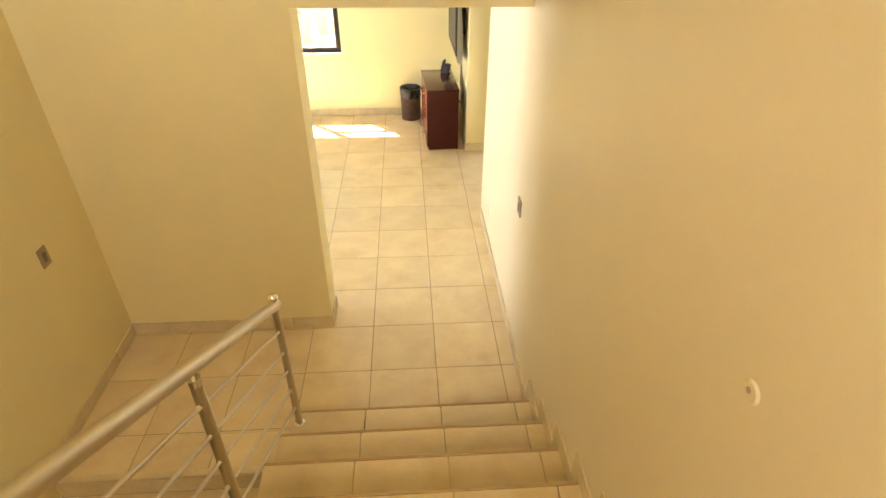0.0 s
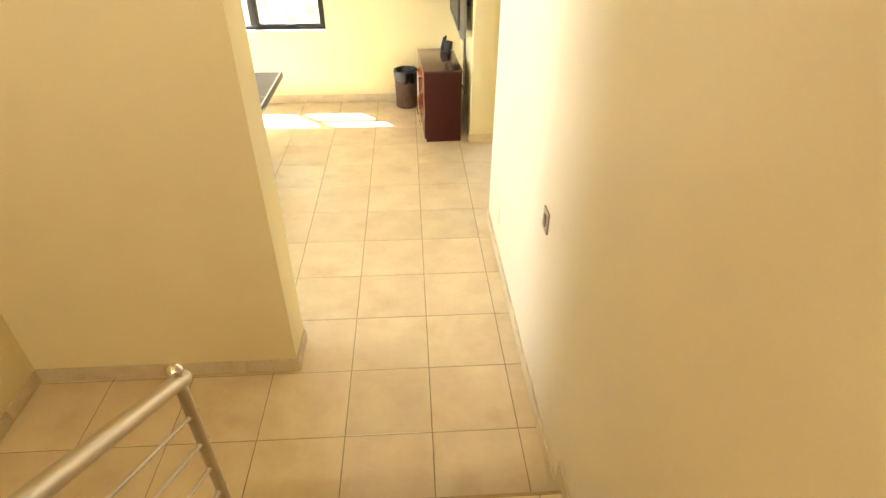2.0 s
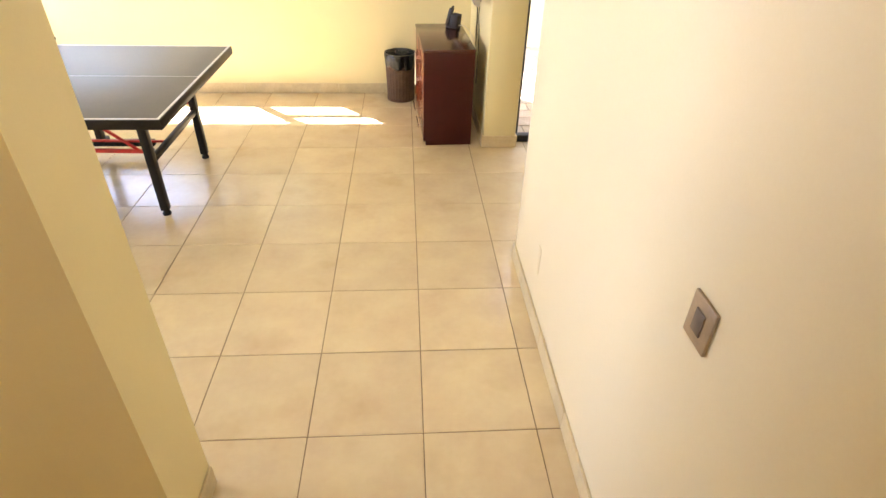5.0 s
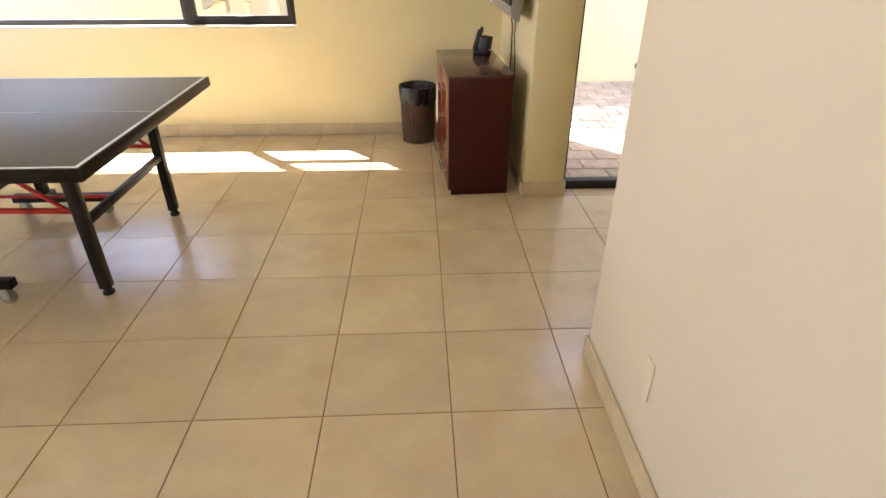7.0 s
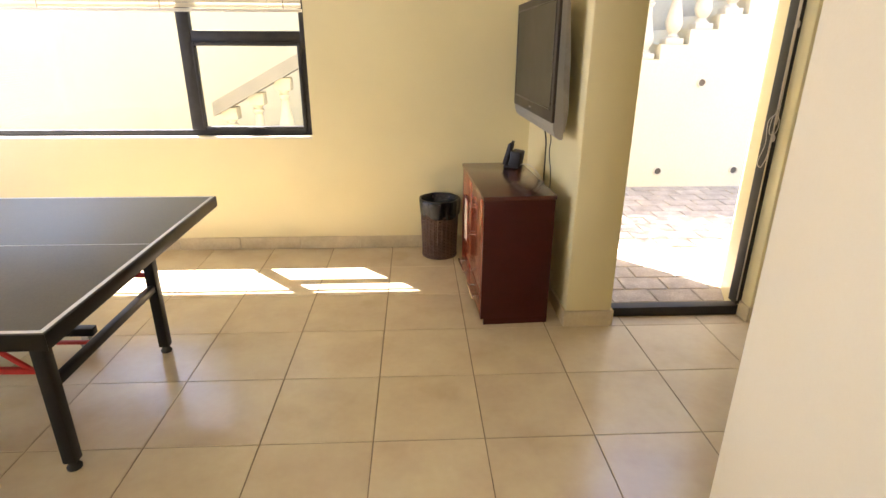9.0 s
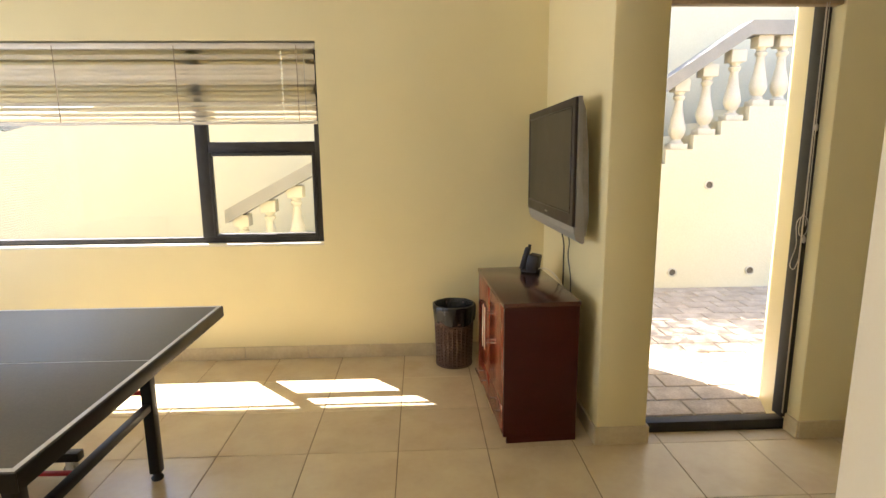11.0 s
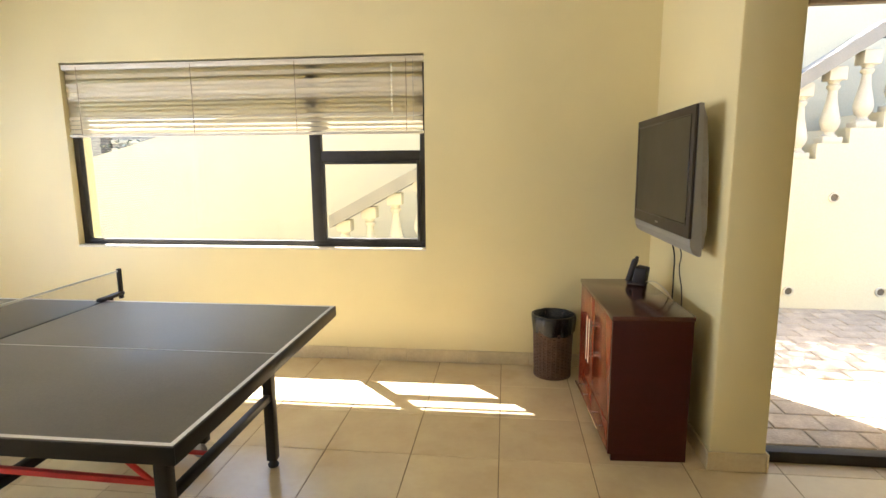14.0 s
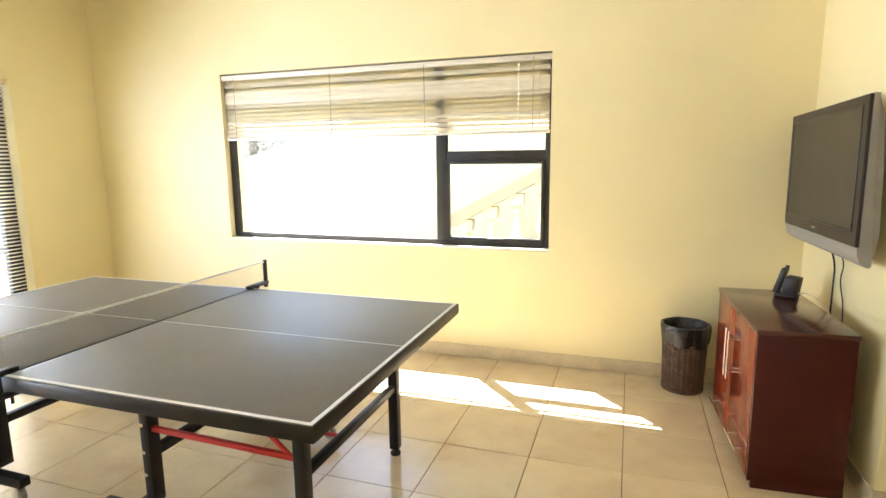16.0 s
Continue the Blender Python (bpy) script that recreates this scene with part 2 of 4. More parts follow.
def solid(name, bm, mat, label, category, kind="", group="", smooth=True):
    return tagged(new(name, mesh_of(name, bm, mat, smooth)), label, category, group, kind)


def setting(name, boxes, mat, label, category, bevel=0.0):
    bm = bmesh.new()
    for b in boxes:
        box(bm, *b, bevel=bevel)
    return solid(name, bm, mat, label, category, "structure")


def cable(name, points, r, mat, label, category="cable", parent=None):
    curve = bpy.data.curves.new(name, "CURVE")
    curve.dimensions, curve.bevel_depth, curve.bevel_resolution = "3D", r, 2
    line = curve.splines.new("BEZIER")
    line.bezier_points.add(len(points) - 1)
    for p, co in zip(line.bezier_points, points):
        p.co = co
        p.handle_left_type = p.handle_right_type = "AUTO"
    curve.materials.append(mat)
    ob = new(name, curve)
    if parent:
        ob.parent = parent
        return tagged(ob, label)
    return tagged(ob, label, category)


# ---- plan ----
T = 0.465            # tile pitch
XR = 0.575           # stair wall's face
XL = -2.28           # stair hall's outer wall
YP, YQ = -0.44, -0.18  # wall between hall and games room
XP = -0.780          # edge of the opening
YN = 4.13            # window wall
XW = -5.25           # patio wall
YD = 2.80            # door wall's face
YS = 1.222           # end of the stair wall
RISE, GO, Y1 = 0.167, 0.298, -1.414
XS = -0.92           # open side of the flight
H = 3.0             # games room ceiling
HALL = 4.9
GZ = -0.05           # courtyard level
WX0, WX1, WZ0, WZ1 = -3.83, -1.03, 0.86, 2.27   # window opening
DX0, DX1, DZ = 0.843, 1.647, 2.36               # courtyard door opening
PY0, PY1, PZ = 0.0, 3.36, 2.22                  # patio door opening; its unseen south end is set wide to soften the light
STEPS = 11
YX = 3.42            # outer face of the door wall; its right reveal splays outwards

# ---- structure ----
setting("wall_stair", [(XR, XR + 0.24, -6.2, YS, -1.9, HALL)], PALE_PAINT, "pale cream painted plaster wall beside the stairs", "wall", 0.012)
setting("wall_return", [(XR + 0.24, 3.2, YS - 0.2, YS - 0.004, -0.1, H)], PAINT, "cream painted wall", "wall")
setting("wall_opening", [(XW - 0.25, XP, YP, YQ, -0.2, 2.31), (XW - 0.25, XR, YP, YQ, 2.31, HALL)], PAINT,
        "cream painted wall with a wide opening into the games room", "wall")
setting("wall_hall", [(XL - 0.24, XL, -6.2, YP, -1.9, HALL)], PAINT, "cream painted stair hall wall", "wall")
# the window opening is unseen, added to hold the stair fill lamp
setting("wall_landing", [(XL - 0.24, -1.6, -6.4, -6.2, -1.9, HALL), (0.2, XR + 0.24, -6.4, -6.2, -1.9, HALL),
                         (-1.6, 0.2, -6.4, -6.2, -1.9, 3.2), (-1.6, 0.2, -6.4, -6.2, 4.6, HALL)], PAINT,
        "cream painted wall above the upper landing with an added, unseen window opening", "wall")
setting("wall_window", [(XW - 0.25, WX0, YN, YN + 0.25, -0.1, H), (WX1, 0.575, YN, YN + 0.25, -0.1, H),
                        (WX0, WX1, YN, YN + 0.25, -0.1, WZ0), (WX0, WX1, YN, YN + 0.25, WZ1, H)], PAINT,
        "cream painted plaster wall with a wide window", "wall")
# unseen upper storey, added so the sun's shadow edge runs up the door reveal
setting("wall_television", [(0.575, DX0, YD, YN + 0.31, -0.1, H), (0.575, DX0, YX + 0.01, YN + 0.31, H, 5.2)], PAINT, "cream painted wall block ending in a pier", "wall", 0.014)
bm = bmesh.new()
plan = [(DX1 + 0.02, YD), (3.2, YD), (3.2, YX), (1.842, YX), (DX1 + 0.02, YD + 0.17)]
low = [bm.verts.new((px, py, -0.1)) for px, py in plan]
high = [bm.verts.new((px, py, H)) for px, py in plan]
bm.faces.new(low)
bm.faces.new(high[::-1])
for k in range(5):
    bm.faces.new((low[k], low[(k + 1) % 5], high[(k + 1) % 5], high[k]))
bmesh.ops.bevel(bm, geom=[e for e in bm.edges if abs(e.verts[0].co.z - e.verts[1].co.z) > 1 and abs(e.verts[0].co.x - 1.842) > 0.01], offset=0.012, segments=2, profile=0.5, affect="EDGES")
box(bm, DX0, DX1 + 0.02, YD, YX, DZ, H)
solid("wall_courtyard", bm, PAINT, "cream painted wall round the courtyard door", "wall", "structure")
setting("wall_side", [(3.2, 3.4, YS - 0.2, 3.42, -0.1, H)], PAINT, "cream painted wall", "wall")
setting("wall_patio", [(XW - 0.25, XW, YQ, PY0, -0.1, H), (XW - 0.25, XW, PY1, YN, -0.1, H), (XW - 0.25, XW, PY0, PY1, PZ, H)], PAINT,
        "cream painted wall with a patio door", "wall")
setting("ceiling", [(XW - 0.25, XR, YQ, YN + 0.25, H, H + 0.2), (XR, 3.4, YS, YX, H, H + 0.2)], CEILING, "white painted ceiling", "ceiling")
setting("ceiling_hall", [(XL - 0.24, XR + 0.24, -6.4, YP, HALL, HALL + 0.2)], CEILING, "white painted stair hall ceiling", "ceiling")

floor = setting("floor", [(XW, XR, YQ - 0.3, YN, -0.2, -0.004), (XR, 3.2, YS - 0.1, YD + 0.12, -0.2, -0.004), (XL, XR, Y1 - 0.27, YQ - 0.3, -0.2, -0.004)], GROUT,
                "beige ceramic tile floor with thin brown joints", "floor")
setting("floor_lower", [(XL, XR, -6.2, Y1 - 0.28, -1.9, -1.6)], STEP, "dim lower stair floor", "floor")
landing = setting("landing", [(XL, XR, -6.2, Y1 - GO * (STEPS - 1) - 0.0, RISE * STEPS - 0.3, RISE * STEPS)], TILE, "tiled upper landing", "floor")

# flight that is walked down
stairs = thing("stairs", "tiled stair flight with rounded beige nosings", "stairs", kind="structure")
for i in range(1, STEPS):
    bm = bmesh.new()
    y1 = Y1 - GO * (i - 1)
    box(bm, XS + 0.01, XR, y1 - GO, y1 - 0.012, RISE * i - 0.36, RISE * i - 0.013)
    part("step", bm, STEP, stairs, smooth=False)
    bm = bmesh.new()
    box(bm, XS, XR, y1 - 0.004, y1 + 0.014, RISE * i - 0.032, RISE * i + 0.003, bevel=0.008)
    part("nosing", bm, SHADED_NOSING, stairs, "rounded tile nosing with its shadow line put into the tan")
# flight that goes on down beside it
lower = thing("stairs", "tiled stair flight leading further down", "stairs", kind="structure")
for i in range(0, 9):
    y1 = Y1 - 0.275 - GO * i
    bm = bmesh.new()
    box(bm, XL, XS - 0.03, y1 - GO, y1, -RISE * (i + 1) - 0.3, -RISE * (i + 1))
    part("step", bm, TILE, lower, smooth=False)
    bm = bmesh.new()
    box(bm, XL, XS - 0.03, y1 - 0.016, y1 + 0.03, -RISE * i - 0.026, -RISE * i + 0.002, bevel=0.006)
    part("nosing", bm, SKIRT, lower, "rounded beige tile nosing")
    bm = bmesh.new()
    box(bm, XL, XS - 0.03, y1 + 0.001, y1 + 0.012, -RISE * (i + 1) + 0.001, -RISE * i - 0.027)
    part("riser", bm, SKIRT, lower, "beige tile riser")

# ---- skirting ----
skirting = thing("baseboard", "beige tile skirting along the walls", "skirting", kind="structure")


def skirt(x0, y0, x1, y1, side, z=0.0, h=0.098, step=T, cut=0.0):
    """Tile skirting pieces from one point to another; side: +1 stands to the left of the way."""
    a, b = Vector((x0, y0)), Vector((x1, y1))
    way = (b - a).normalized()
    off = Vector((-way.y, way.x)) * side * 0.012
    total, at = (b - a).length, 0.0
    while at < total - 0.004:
        end = min(total, at + (step - cut if at == 0 and cut else step))
        p, q = a + way * (at + 0.001), a + way * (end - 0.001)
        xs, ys = sorted((p.x, q.x, (p + off).x, (q + off).x)), sorted((p.y, q.y, (p + off).y, (q + off).y))
        bm = bmesh.new()
        box(bm, xs[0], xs[-1], ys[0], ys[-1], z + 0.001, z + h, bevel=0.003, segments=1)
        part("skirting_tile", bm, SKIRT, skirting)
        at = end


skirt(0.575, YN, XW, YN, 1, cut=0.1)
skirt(XR, Y1 + 0.02, XR, YS, 1)
skirt(XL, YP, XP + 0.012, YP, -1, cut=0.2)
skirt(XP, YP, XP, YQ, -1)
skirt(XL, Y1 - 0.25, XL, YP - 0.012, -1)
skirt(0.575, YN - 0.014, 0.575, YD, -1)
skirt(0.563, YD, DX0, YD, -1)
skirt(DX0, YD - 0.012, DX0, YD + 0.1, -1)
skirt(DX1 + 0.02, YD + 0.1, DX1 + 0.02, YD - 0.012, -1)
skirt(DX1 + 0.02, YD, 1.938, YD, -1)
skirt(XR - 0.012, YS, 3.2, YS, 1)
skirt(XW, YN - 0.014, XW, PY1 + 0.05, 1)
for i in range(1, STEPS):
    y1 = Y1 - GO * (i - 1)
    bm = bmesh.new()
    box(bm, XR - 0.012, XR, y1 - GO, y1 + 0.10, RISE * i + 0.001, RISE * i + 0.098, bevel=0.003, segments=1)
    part("skirting_tile", bm, SKIRT, skirting)
    bm = bmesh.new()
    box(bm, XR - 0.011, XR, y1 + 0.016, y1 + 0.099, RISE * (i - 1) + 0.1, RISE * i, bevel=0.003, segments=1)
    part("skirting_tile", bm, SKIRT, skirting)

# ---- window ----
window = thing("window_1", "wide black aluminium window with a small opening sash", "window", kind="structure")
FY0, FY1 = YN + 0.06, YN + 0.115
MX = -1.868


def frame_bar(name, x0, x1, z0, z1, parent, y0=FY0, y1=FY1):
    bm = bmesh.new()
    box(bm, x0, x1, y0, y1, z0, z1, bevel=0.004)
    return part(name, bm, BLACK_FRAME, parent)


frame_bar("window_frame", WX0, WX0 + 0.045, WZ0 + 0.018, WZ1, window)
frame_bar("window_frame", WX1 - 0.045, WX1, WZ0 + 0.018, WZ1, window)
frame_bar("window_frame", WX0 + 0.045, WX1 - 0.045, WZ0 + 0.018, WZ0 + 0.058, window)
frame_bar("window_frame", WX0 + 0.045, WX1 - 0.045, WZ1 - 0.045, WZ1, window)
frame_bar("mullion", MX - 0.043, MX + 0.043, WZ0 + 0.058, WZ1 - 0.045, window)
frame_bar("transom", MX + 0.043, WX1 - 0.045, 1.525, 1.60, window)
for z0, z1 in ((WZ0 + 0.058, 1.525),):
    for b in ((MX + 0.043, MX + 0.062, z0, z1), (WX1 - 0.07, WX1 - 0.045, z0, z1), (MX + 0.062, WX1 - 0.07, z0, z0 + 0.025),
              (MX + 0.062, WX1 - 0.07, z1 - 0.025, z1)):
        frame_bar("sash_rail", *b, window, FY0 - 0.012, FY1 - 0.02)
bm = bmesh.new()
box(bm, -1.50, -1.38, FY0 - 0.03, FY0 - 0.012, WZ0 + 0.068, WZ0 + 0.082, bevel=0.003)
part("window_stay", bm, BLACK_FRAME, window)
for x0, x1, z0, z1 in ((WX0 + 0.04, MX - 0.03, WZ0 + 0.06, WZ1 - 0.04), (MX + 0.055, WX1 - 0.065, WZ0 + 0.085, 1.515), (MX + 0.03, WX1 - 0.04, 1.595, WZ1 - 0.04)):
    bm = bmesh.new()
    box(bm, x0, x1, FY0 + 0.022, FY0 + 0.027, z0, z1)
    part("pane", bm, GLASS, window, "clear glass pane", smooth=False).visible_shadow = False
bm = bmesh.new()
box(bm, WX0 + 0.001, WX1 - 0.001, YN - 0.004, FY1, WZ0, WZ0 + 0.018, bevel=0.004)
part("window_sill", bm, WHITE_PLASTIC, window, "pale painted sill")

# ---- window blind ----
blind = thing("venetian_blind", "beige venetian blind half raised over the window", "blind", at=(0, YN + 0.030, 0))
bm = bmesh.new()
box(bm, WX0 + 0.006, WX1 - 0.006, -0.02, 0.02, WZ1 - 0.052, WZ1 - 0.012, bevel=0.004)
part("headrail", bm, WHITE_PLASTIC, blind, "cream metal headrail")
bm = bmesh.new()
box(bm, WX0 + 0.01, WX1 - 0.01, -0.013, 0.013, 1.718, 1.740, bevel=0.005)
part("bottom_rail", bm, WHITE_PLASTIC, blind, "cream bottom rail")


def slat_mesh(length, width, camber=0.0065, holes=()):
    """A cambered slat; each hole is a short slot for the lift cord."""
    bm = bmesh.new()
    rows = []
    cuts = [-length / 2] + [h + d for h in sorted(holes) for d in (-0.0035, 0.0035)] + [length / 2]
    for k in range(5):
        u = k / 4 - 0.5
        rows.append([bm.verts.new((x, u * width, camber * (1 - 4 * u * u))) for x in cuts])
    for j, (a, b) in enumerate(zip(rows, rows[1:])):
        for i in range(len(cuts) - 1):
            if i % 2 == 0 or j in (0, 3):
                bm.faces.new((a[i], a[i + 1], b[i + 1], b[i]))
    bmesh.ops.solidify(bm, geom=bm.faces[:], thickness=0.0012)
    return mesh_of("slat", bm, SLAT, True)


holes = [x - (WX0 + WX1) / 2 for x in (-1.27,)]
low_slat = slat_mesh(WX1 - WX0 - 0.03, 0.036, 0.003, holes)
slat = slat_mesh(WX1 - WX0 - 0.03, 0.045, 0.004, holes)
for k in range(14):
    ob = new("slat", low_slat if k < 4 else slat)
    ob.parent = blind
    ob.matrix_basis = pose((WX0 + WX1) / 2, 0, 1.760 + 0.0336 * k, 62 if k < 4 else -81, 0.02 * math.sin(k * 1.7))
# tapes take a darker tan for the shadow lines down the slats
for x in (-3.70, -2.78, -1.98, -1.16):
    bm = bmesh.new()
    box(bm, x - 0.003, x + 0.003, -0.024, -0.0225, 1.735, WZ1 - 0.03)
    part("shaded_ladder_tape", bm, BLIND_RAIL, blind)
bm = bmesh.new()
rod(bm, (-1.11, -0.026, WZ1 - 0.04), (-1.11, -0.026, 1.80), 0.0022, 6)
part("lift_cord", bm, CORD, blind)

# ---- patio door ----
patio = thing("door_2", "black framed glazed patio door", "door", kind="structure")
for y0, y1, z0, z1 in ((PY0, PY0 + 0.06, 0, PZ), (PY1 - 0.11, PY1, 0, PZ), (PY0 + 0.06, PY1 - 0.11, PZ - 0.06, PZ), (PY0 + 0.06, PY1 - 0.11, 0, 0.07),
                       (1.63, 1.73, 0.07, PZ - 0.06)):
    bm = bmesh.new()
    box(bm, XW - 0.16, XW - 0.1, y0, y1, z0, z1, bevel=0.004)
    part("door_frame", bm, BLACK_FRAME, patio)
bm = bmesh.new()
box(bm, XW - 0.133, XW - 0.128, PY0 + 0.05, PY1 - 0.1, 0.06, PZ - 0.05)
part("pane", bm, GLASS, patio, "clear glass pane", smooth=False).visible_shadow = False
patio_blind = thing("venetian_blind", "beige venetian blind lowered over the patio door", "blind", at=(XW - 0.05, (PY0 + PY1) / 2, 0), turn=90)
bm = bmesh.new()
box(bm, -(PY1 - PY0) / 2 + 0.01, (PY1 - PY0) / 2 - 0.01, -0.02, 0.02, PZ - 0.05, PZ - 0.005, bevel=0.004)
part("headrail", bm, SLAT, patio_blind)
slat = slat_mesh(PY1 - PY0 - 0.03, 0.036)
for k in range(66):
    ob = new("slat", slat)
    ob.parent = patio_blind
    ob.matrix_basis = pose(0, 0, PZ - 0.075 - 0.031 * k, -20)
bm = bmesh.new()
box(bm, -(PY1 - PY0) / 2 + 0.01, (PY1 - PY0) / 2 - 0.01, -0.012, 0.012, 0.09, 0.11, bevel=0.004)
part("bottom_rail", bm, SLAT, patio_blind)

# ---- courtyard door ----
door = thing("door_1", "black metal frame of the open courtyard door", "door", kind="structure")
for name, b in (("threshold", (DX0, DX1 + 0.02, YD + 0.10, YD + 0.17, 0.0, 0.058)), ("jamb", (DX0, DX0 + 0.035, YD + 0.10, YD + 0.17, 0.075, DZ)),
                ("jamb", (DX1 - 0.016, DX1 + 0.02, YD + 0.09, YD + 0.17, 0.075, DZ)), ("door_head", (DX0 + 0.035, DX1 - 0.016, YD + 0.10, YD + 0.17, DZ - 0.05, DZ))):
    bm = bmesh.new()
    box(bm, *b, bevel=0.004)
    part(name, bm, BLACK_FRAME, door)
# bright strip added for the highlight along the jamb's edge
bm = bmesh.new()
box(bm, DX1 - 0.015, DX1 - 0.009, YD + 0.083, YD + 0.09, 0.1, 2.2, bevel=0.002)
part("jamb_highlight", bm, STEEL, door, "thin steel strip standing for the highlight on the jamb")

door_blind = thing("roll_up_blind", "dark wooden slat blind gathered above the courtyard door", "blind", at=((DX0 + DX1) / 2, YD + 0.035, 0))
w = (DX1 - DX0) / 2
for k in range(7):
    bm = bmesh.new()
    box(bm, -w + 0.005, w + 0.012, -0.026, 0.026, 2.222 + k * 0.019, 2.236 + k * 0.019, bevel=0.003)
    part("slat", bm, BLIND_DARK, door_blind)
bm = bmesh.new()
box(bm, -w + 0.004, w + 0.014, -0.028, 0.028, 2.19, 2.218, bevel=0.006)
part("bottom_rail", bm, BLIND_RAIL, door_blind, "tan wooden bottom rail")
CX = w - 0.072
for dx in (0.0, 0.012):
    cable("cord", [(CX + dx, -0.032, 2.2), (CX + dx - 0.004, -0.036, 1.7), (CX + dx, -0.034, 1.15)], 0.0022, CORD, "", parent=door_blind)
cable("cord", [(CX, -0.034, 1.22), (CX - 0.03, -0.05, 1.17), (CX - 0.01, -0.045, 1.10), (CX + 0.02, -0.04, 1.16), (CX - 0.02, -0.05, 1.2), (CX - 0.03, -0.04, 1.05),
               (CX - 0.035, -0.04, 0.93), (CX - 0.015, -0.036, 0.95), (CX, -0.034, 1.12)], 0.0022, CORD, "", parent=door_blind)
for z0 in (1.63, 1.08):
    bm = bmesh.new()
    lathe(bm, [(0.003, -0.018), (0.008, -0.012), (0.008, 0.008), (0.003, 0.018)], (CX + 0.012, -0.034, z0), 10)
    part("cord_toggle", bm, CORD, door_blind)

# ---- dark door beside the courtyard door ----
side_door = thing("door_3", "dark brown wooden door beside the courtyard door", "door", kind="structure")
for name, b in (("jamb", (1.941, 2.00, YD - 0.018, YD, 0.0, 2.14)), ("jamb", (2.79, 2.85, YD - 0.018, YD, 0.0, 2.14)),
                ("door_head", (2.00, 2.79, YD - 0.018, YD, 2.08, 2.14)), ("door_leaf", (2.004, 2.786, YD - 0.010, YD, 0.008, 2.076))):
    bm = bmesh.new()
    box(bm, *b, bevel=0.003)
    part(name, bm, BLIND_DARK, side_door)

# ---- stair railing ----
railing = thing("stair_railing", "brushed steel stair railing with five thin bars", "railing")
RX = -0.86


def rail_z(y):
    return 1.09 - (y + 1.495) * 0.571


bm = bmesh.new()
rod(bm, (RX, -1.46, rail_z(-1.46)), (RX, -4.40, rail_z(-4.40)), 0.028, 20)
part("handrail", bm, STEEL, railing)
for k, y in enumerate((-1.495, -2.44, -3.40)):
    foot = RISE * (1 + math.floor((Y1 - y) / GO)) + 0.001
    bm = bmesh.new()
    rod(bm, (RX, y, foot), (RX, y, rail_z(y) + (0.035 if k == 0 else -0.05)), 0.021, 18)
    post = part("post", bm, STEEL, railing)
    bm = bmesh.new()
    lathe(bm, [(0.034, 0), (0.034, 0.008), (0.024, 0.014)], (RX, y, foot), 20)
    part("foot_flange", bm, CHROME, post)
    bm = bmesh.new()
    if k == 0:
        bmesh.ops.create_uvsphere(bm, u_segments=16, v_segments=10, radius=0.027, matrix=Matrix.Translation((RX, y, rail_z(y) + 0.05)))
        part("ball_cap", bm, CHROME, post)
    else:
        rod(bm, (RX, y, rail_z(y) - 0.075), (RX, y, rail_z(y) - 0.045), 0.023, 18)
        rod(bm, (RX, y, rail_z(y) - 0.05), (RX, y, rail_z(y) - 0.02), 0.008, 10)
        part("saddle", bm, CHROME, post)
for off in (0.175, 0.325, 0.47, 0.62, 0.77):
    bm = bmesh.new()
    rod(bm, (RX + 0.0, -1.49, rail_z(-1.49) - off), (RX, -4.38, rail_z(-4.38) - off), 0.0075, 10)
    part("rail_bar", bm, STEEL, railing)
    for y in (-1.495, -2.44, -3.40):
        z0 = rail_z(y) - off
        bm = bmesh.new()
        rod(bm, (RX, y + 0.03, z0 - 0.0175), (RX, y - 0.03, z0 + 0.0175), 0.011, 10)
        part("bar_clamp", bm, CHROME, railing)

# ---- wall fittings ----


def switch(x, y, z, face, w, h, label):
    plate = thing("light_switch", label, "switch", at=(x, y, z))
    bm = bmesh.new()
    xs = sorted((0.0, 0.009 * face))
    box(bm, xs[0], xs[1], -w / 2, w / 2, -h / 2, h / 2, bevel=0.003)
    part("plate", bm, PLATE, plate)
    bm = bmesh.new()
    xs = sorted((0.008 * face, 0.013 * face))
    box(bm, xs[0], xs[1], -w * 0.2, w * 0.2, -h * 0.25, h * 0.25, bevel=0.002)
    part("rocker", bm, PLATE_DARK, plate, "dark rocker switch")


switch(XR, -0.575, 1.10, -1, 0.095, 0.115, "bronze light switch on the stair wall")
switch(XL, -0.96, 1.075, 1, 0.08, 0.12, "bronze light switch on the hall wall")
blank = thing("blanking_plate", "small round cream blanking plate on the stair wall", "cover plate", at=(XR, -2.95, 2.0), group="")
bm = bmesh.new()
rod(bm, (0, 0, 0), (-0.006, 0, 0), 0.030, 20, 0.024)
part("plate", bm, PALE_PAINT, blank)
bm = bmesh.new()
rod(bm, (-0.006, 0.004, 0.003), (-0.0068, 0.004, 0.003), 0.008, 12)
part("knockout", bm, BLIND_RAIL, blank, "chipped brown centre")
socket = thing("wall_socket", "cream blank socket plate low on the stair wall", "socket", at=(XR, 0.70, 0.352))
bm = bmesh.new()
box(bm, -0.004, 0, -0.026, 0.026, -0.072, 0.072, bevel=0.002)
part("plate", bm, PALE_PAINT, socket)

tv_socket = thing("wall_socket", "cream wall socket with a brown plug behind the cabinet", "socket", at=(0.575, 3.62, 0.36))
bm = bmesh.new()
box(bm, -0.008, 0, -0.06, 0.06, -0.04, 0.04, bevel=0.002)
part("plate", bm, WHITE_PLASTIC, tv_socket)
bm = bmesh.new()
rod(bm, (-0.008, -0.02, 0), (-0.035, -0.02, 0), 0.017, 14, 0.013)
part("plug", bm, WOOD_RED, tv_socket, "reddish brown plug")

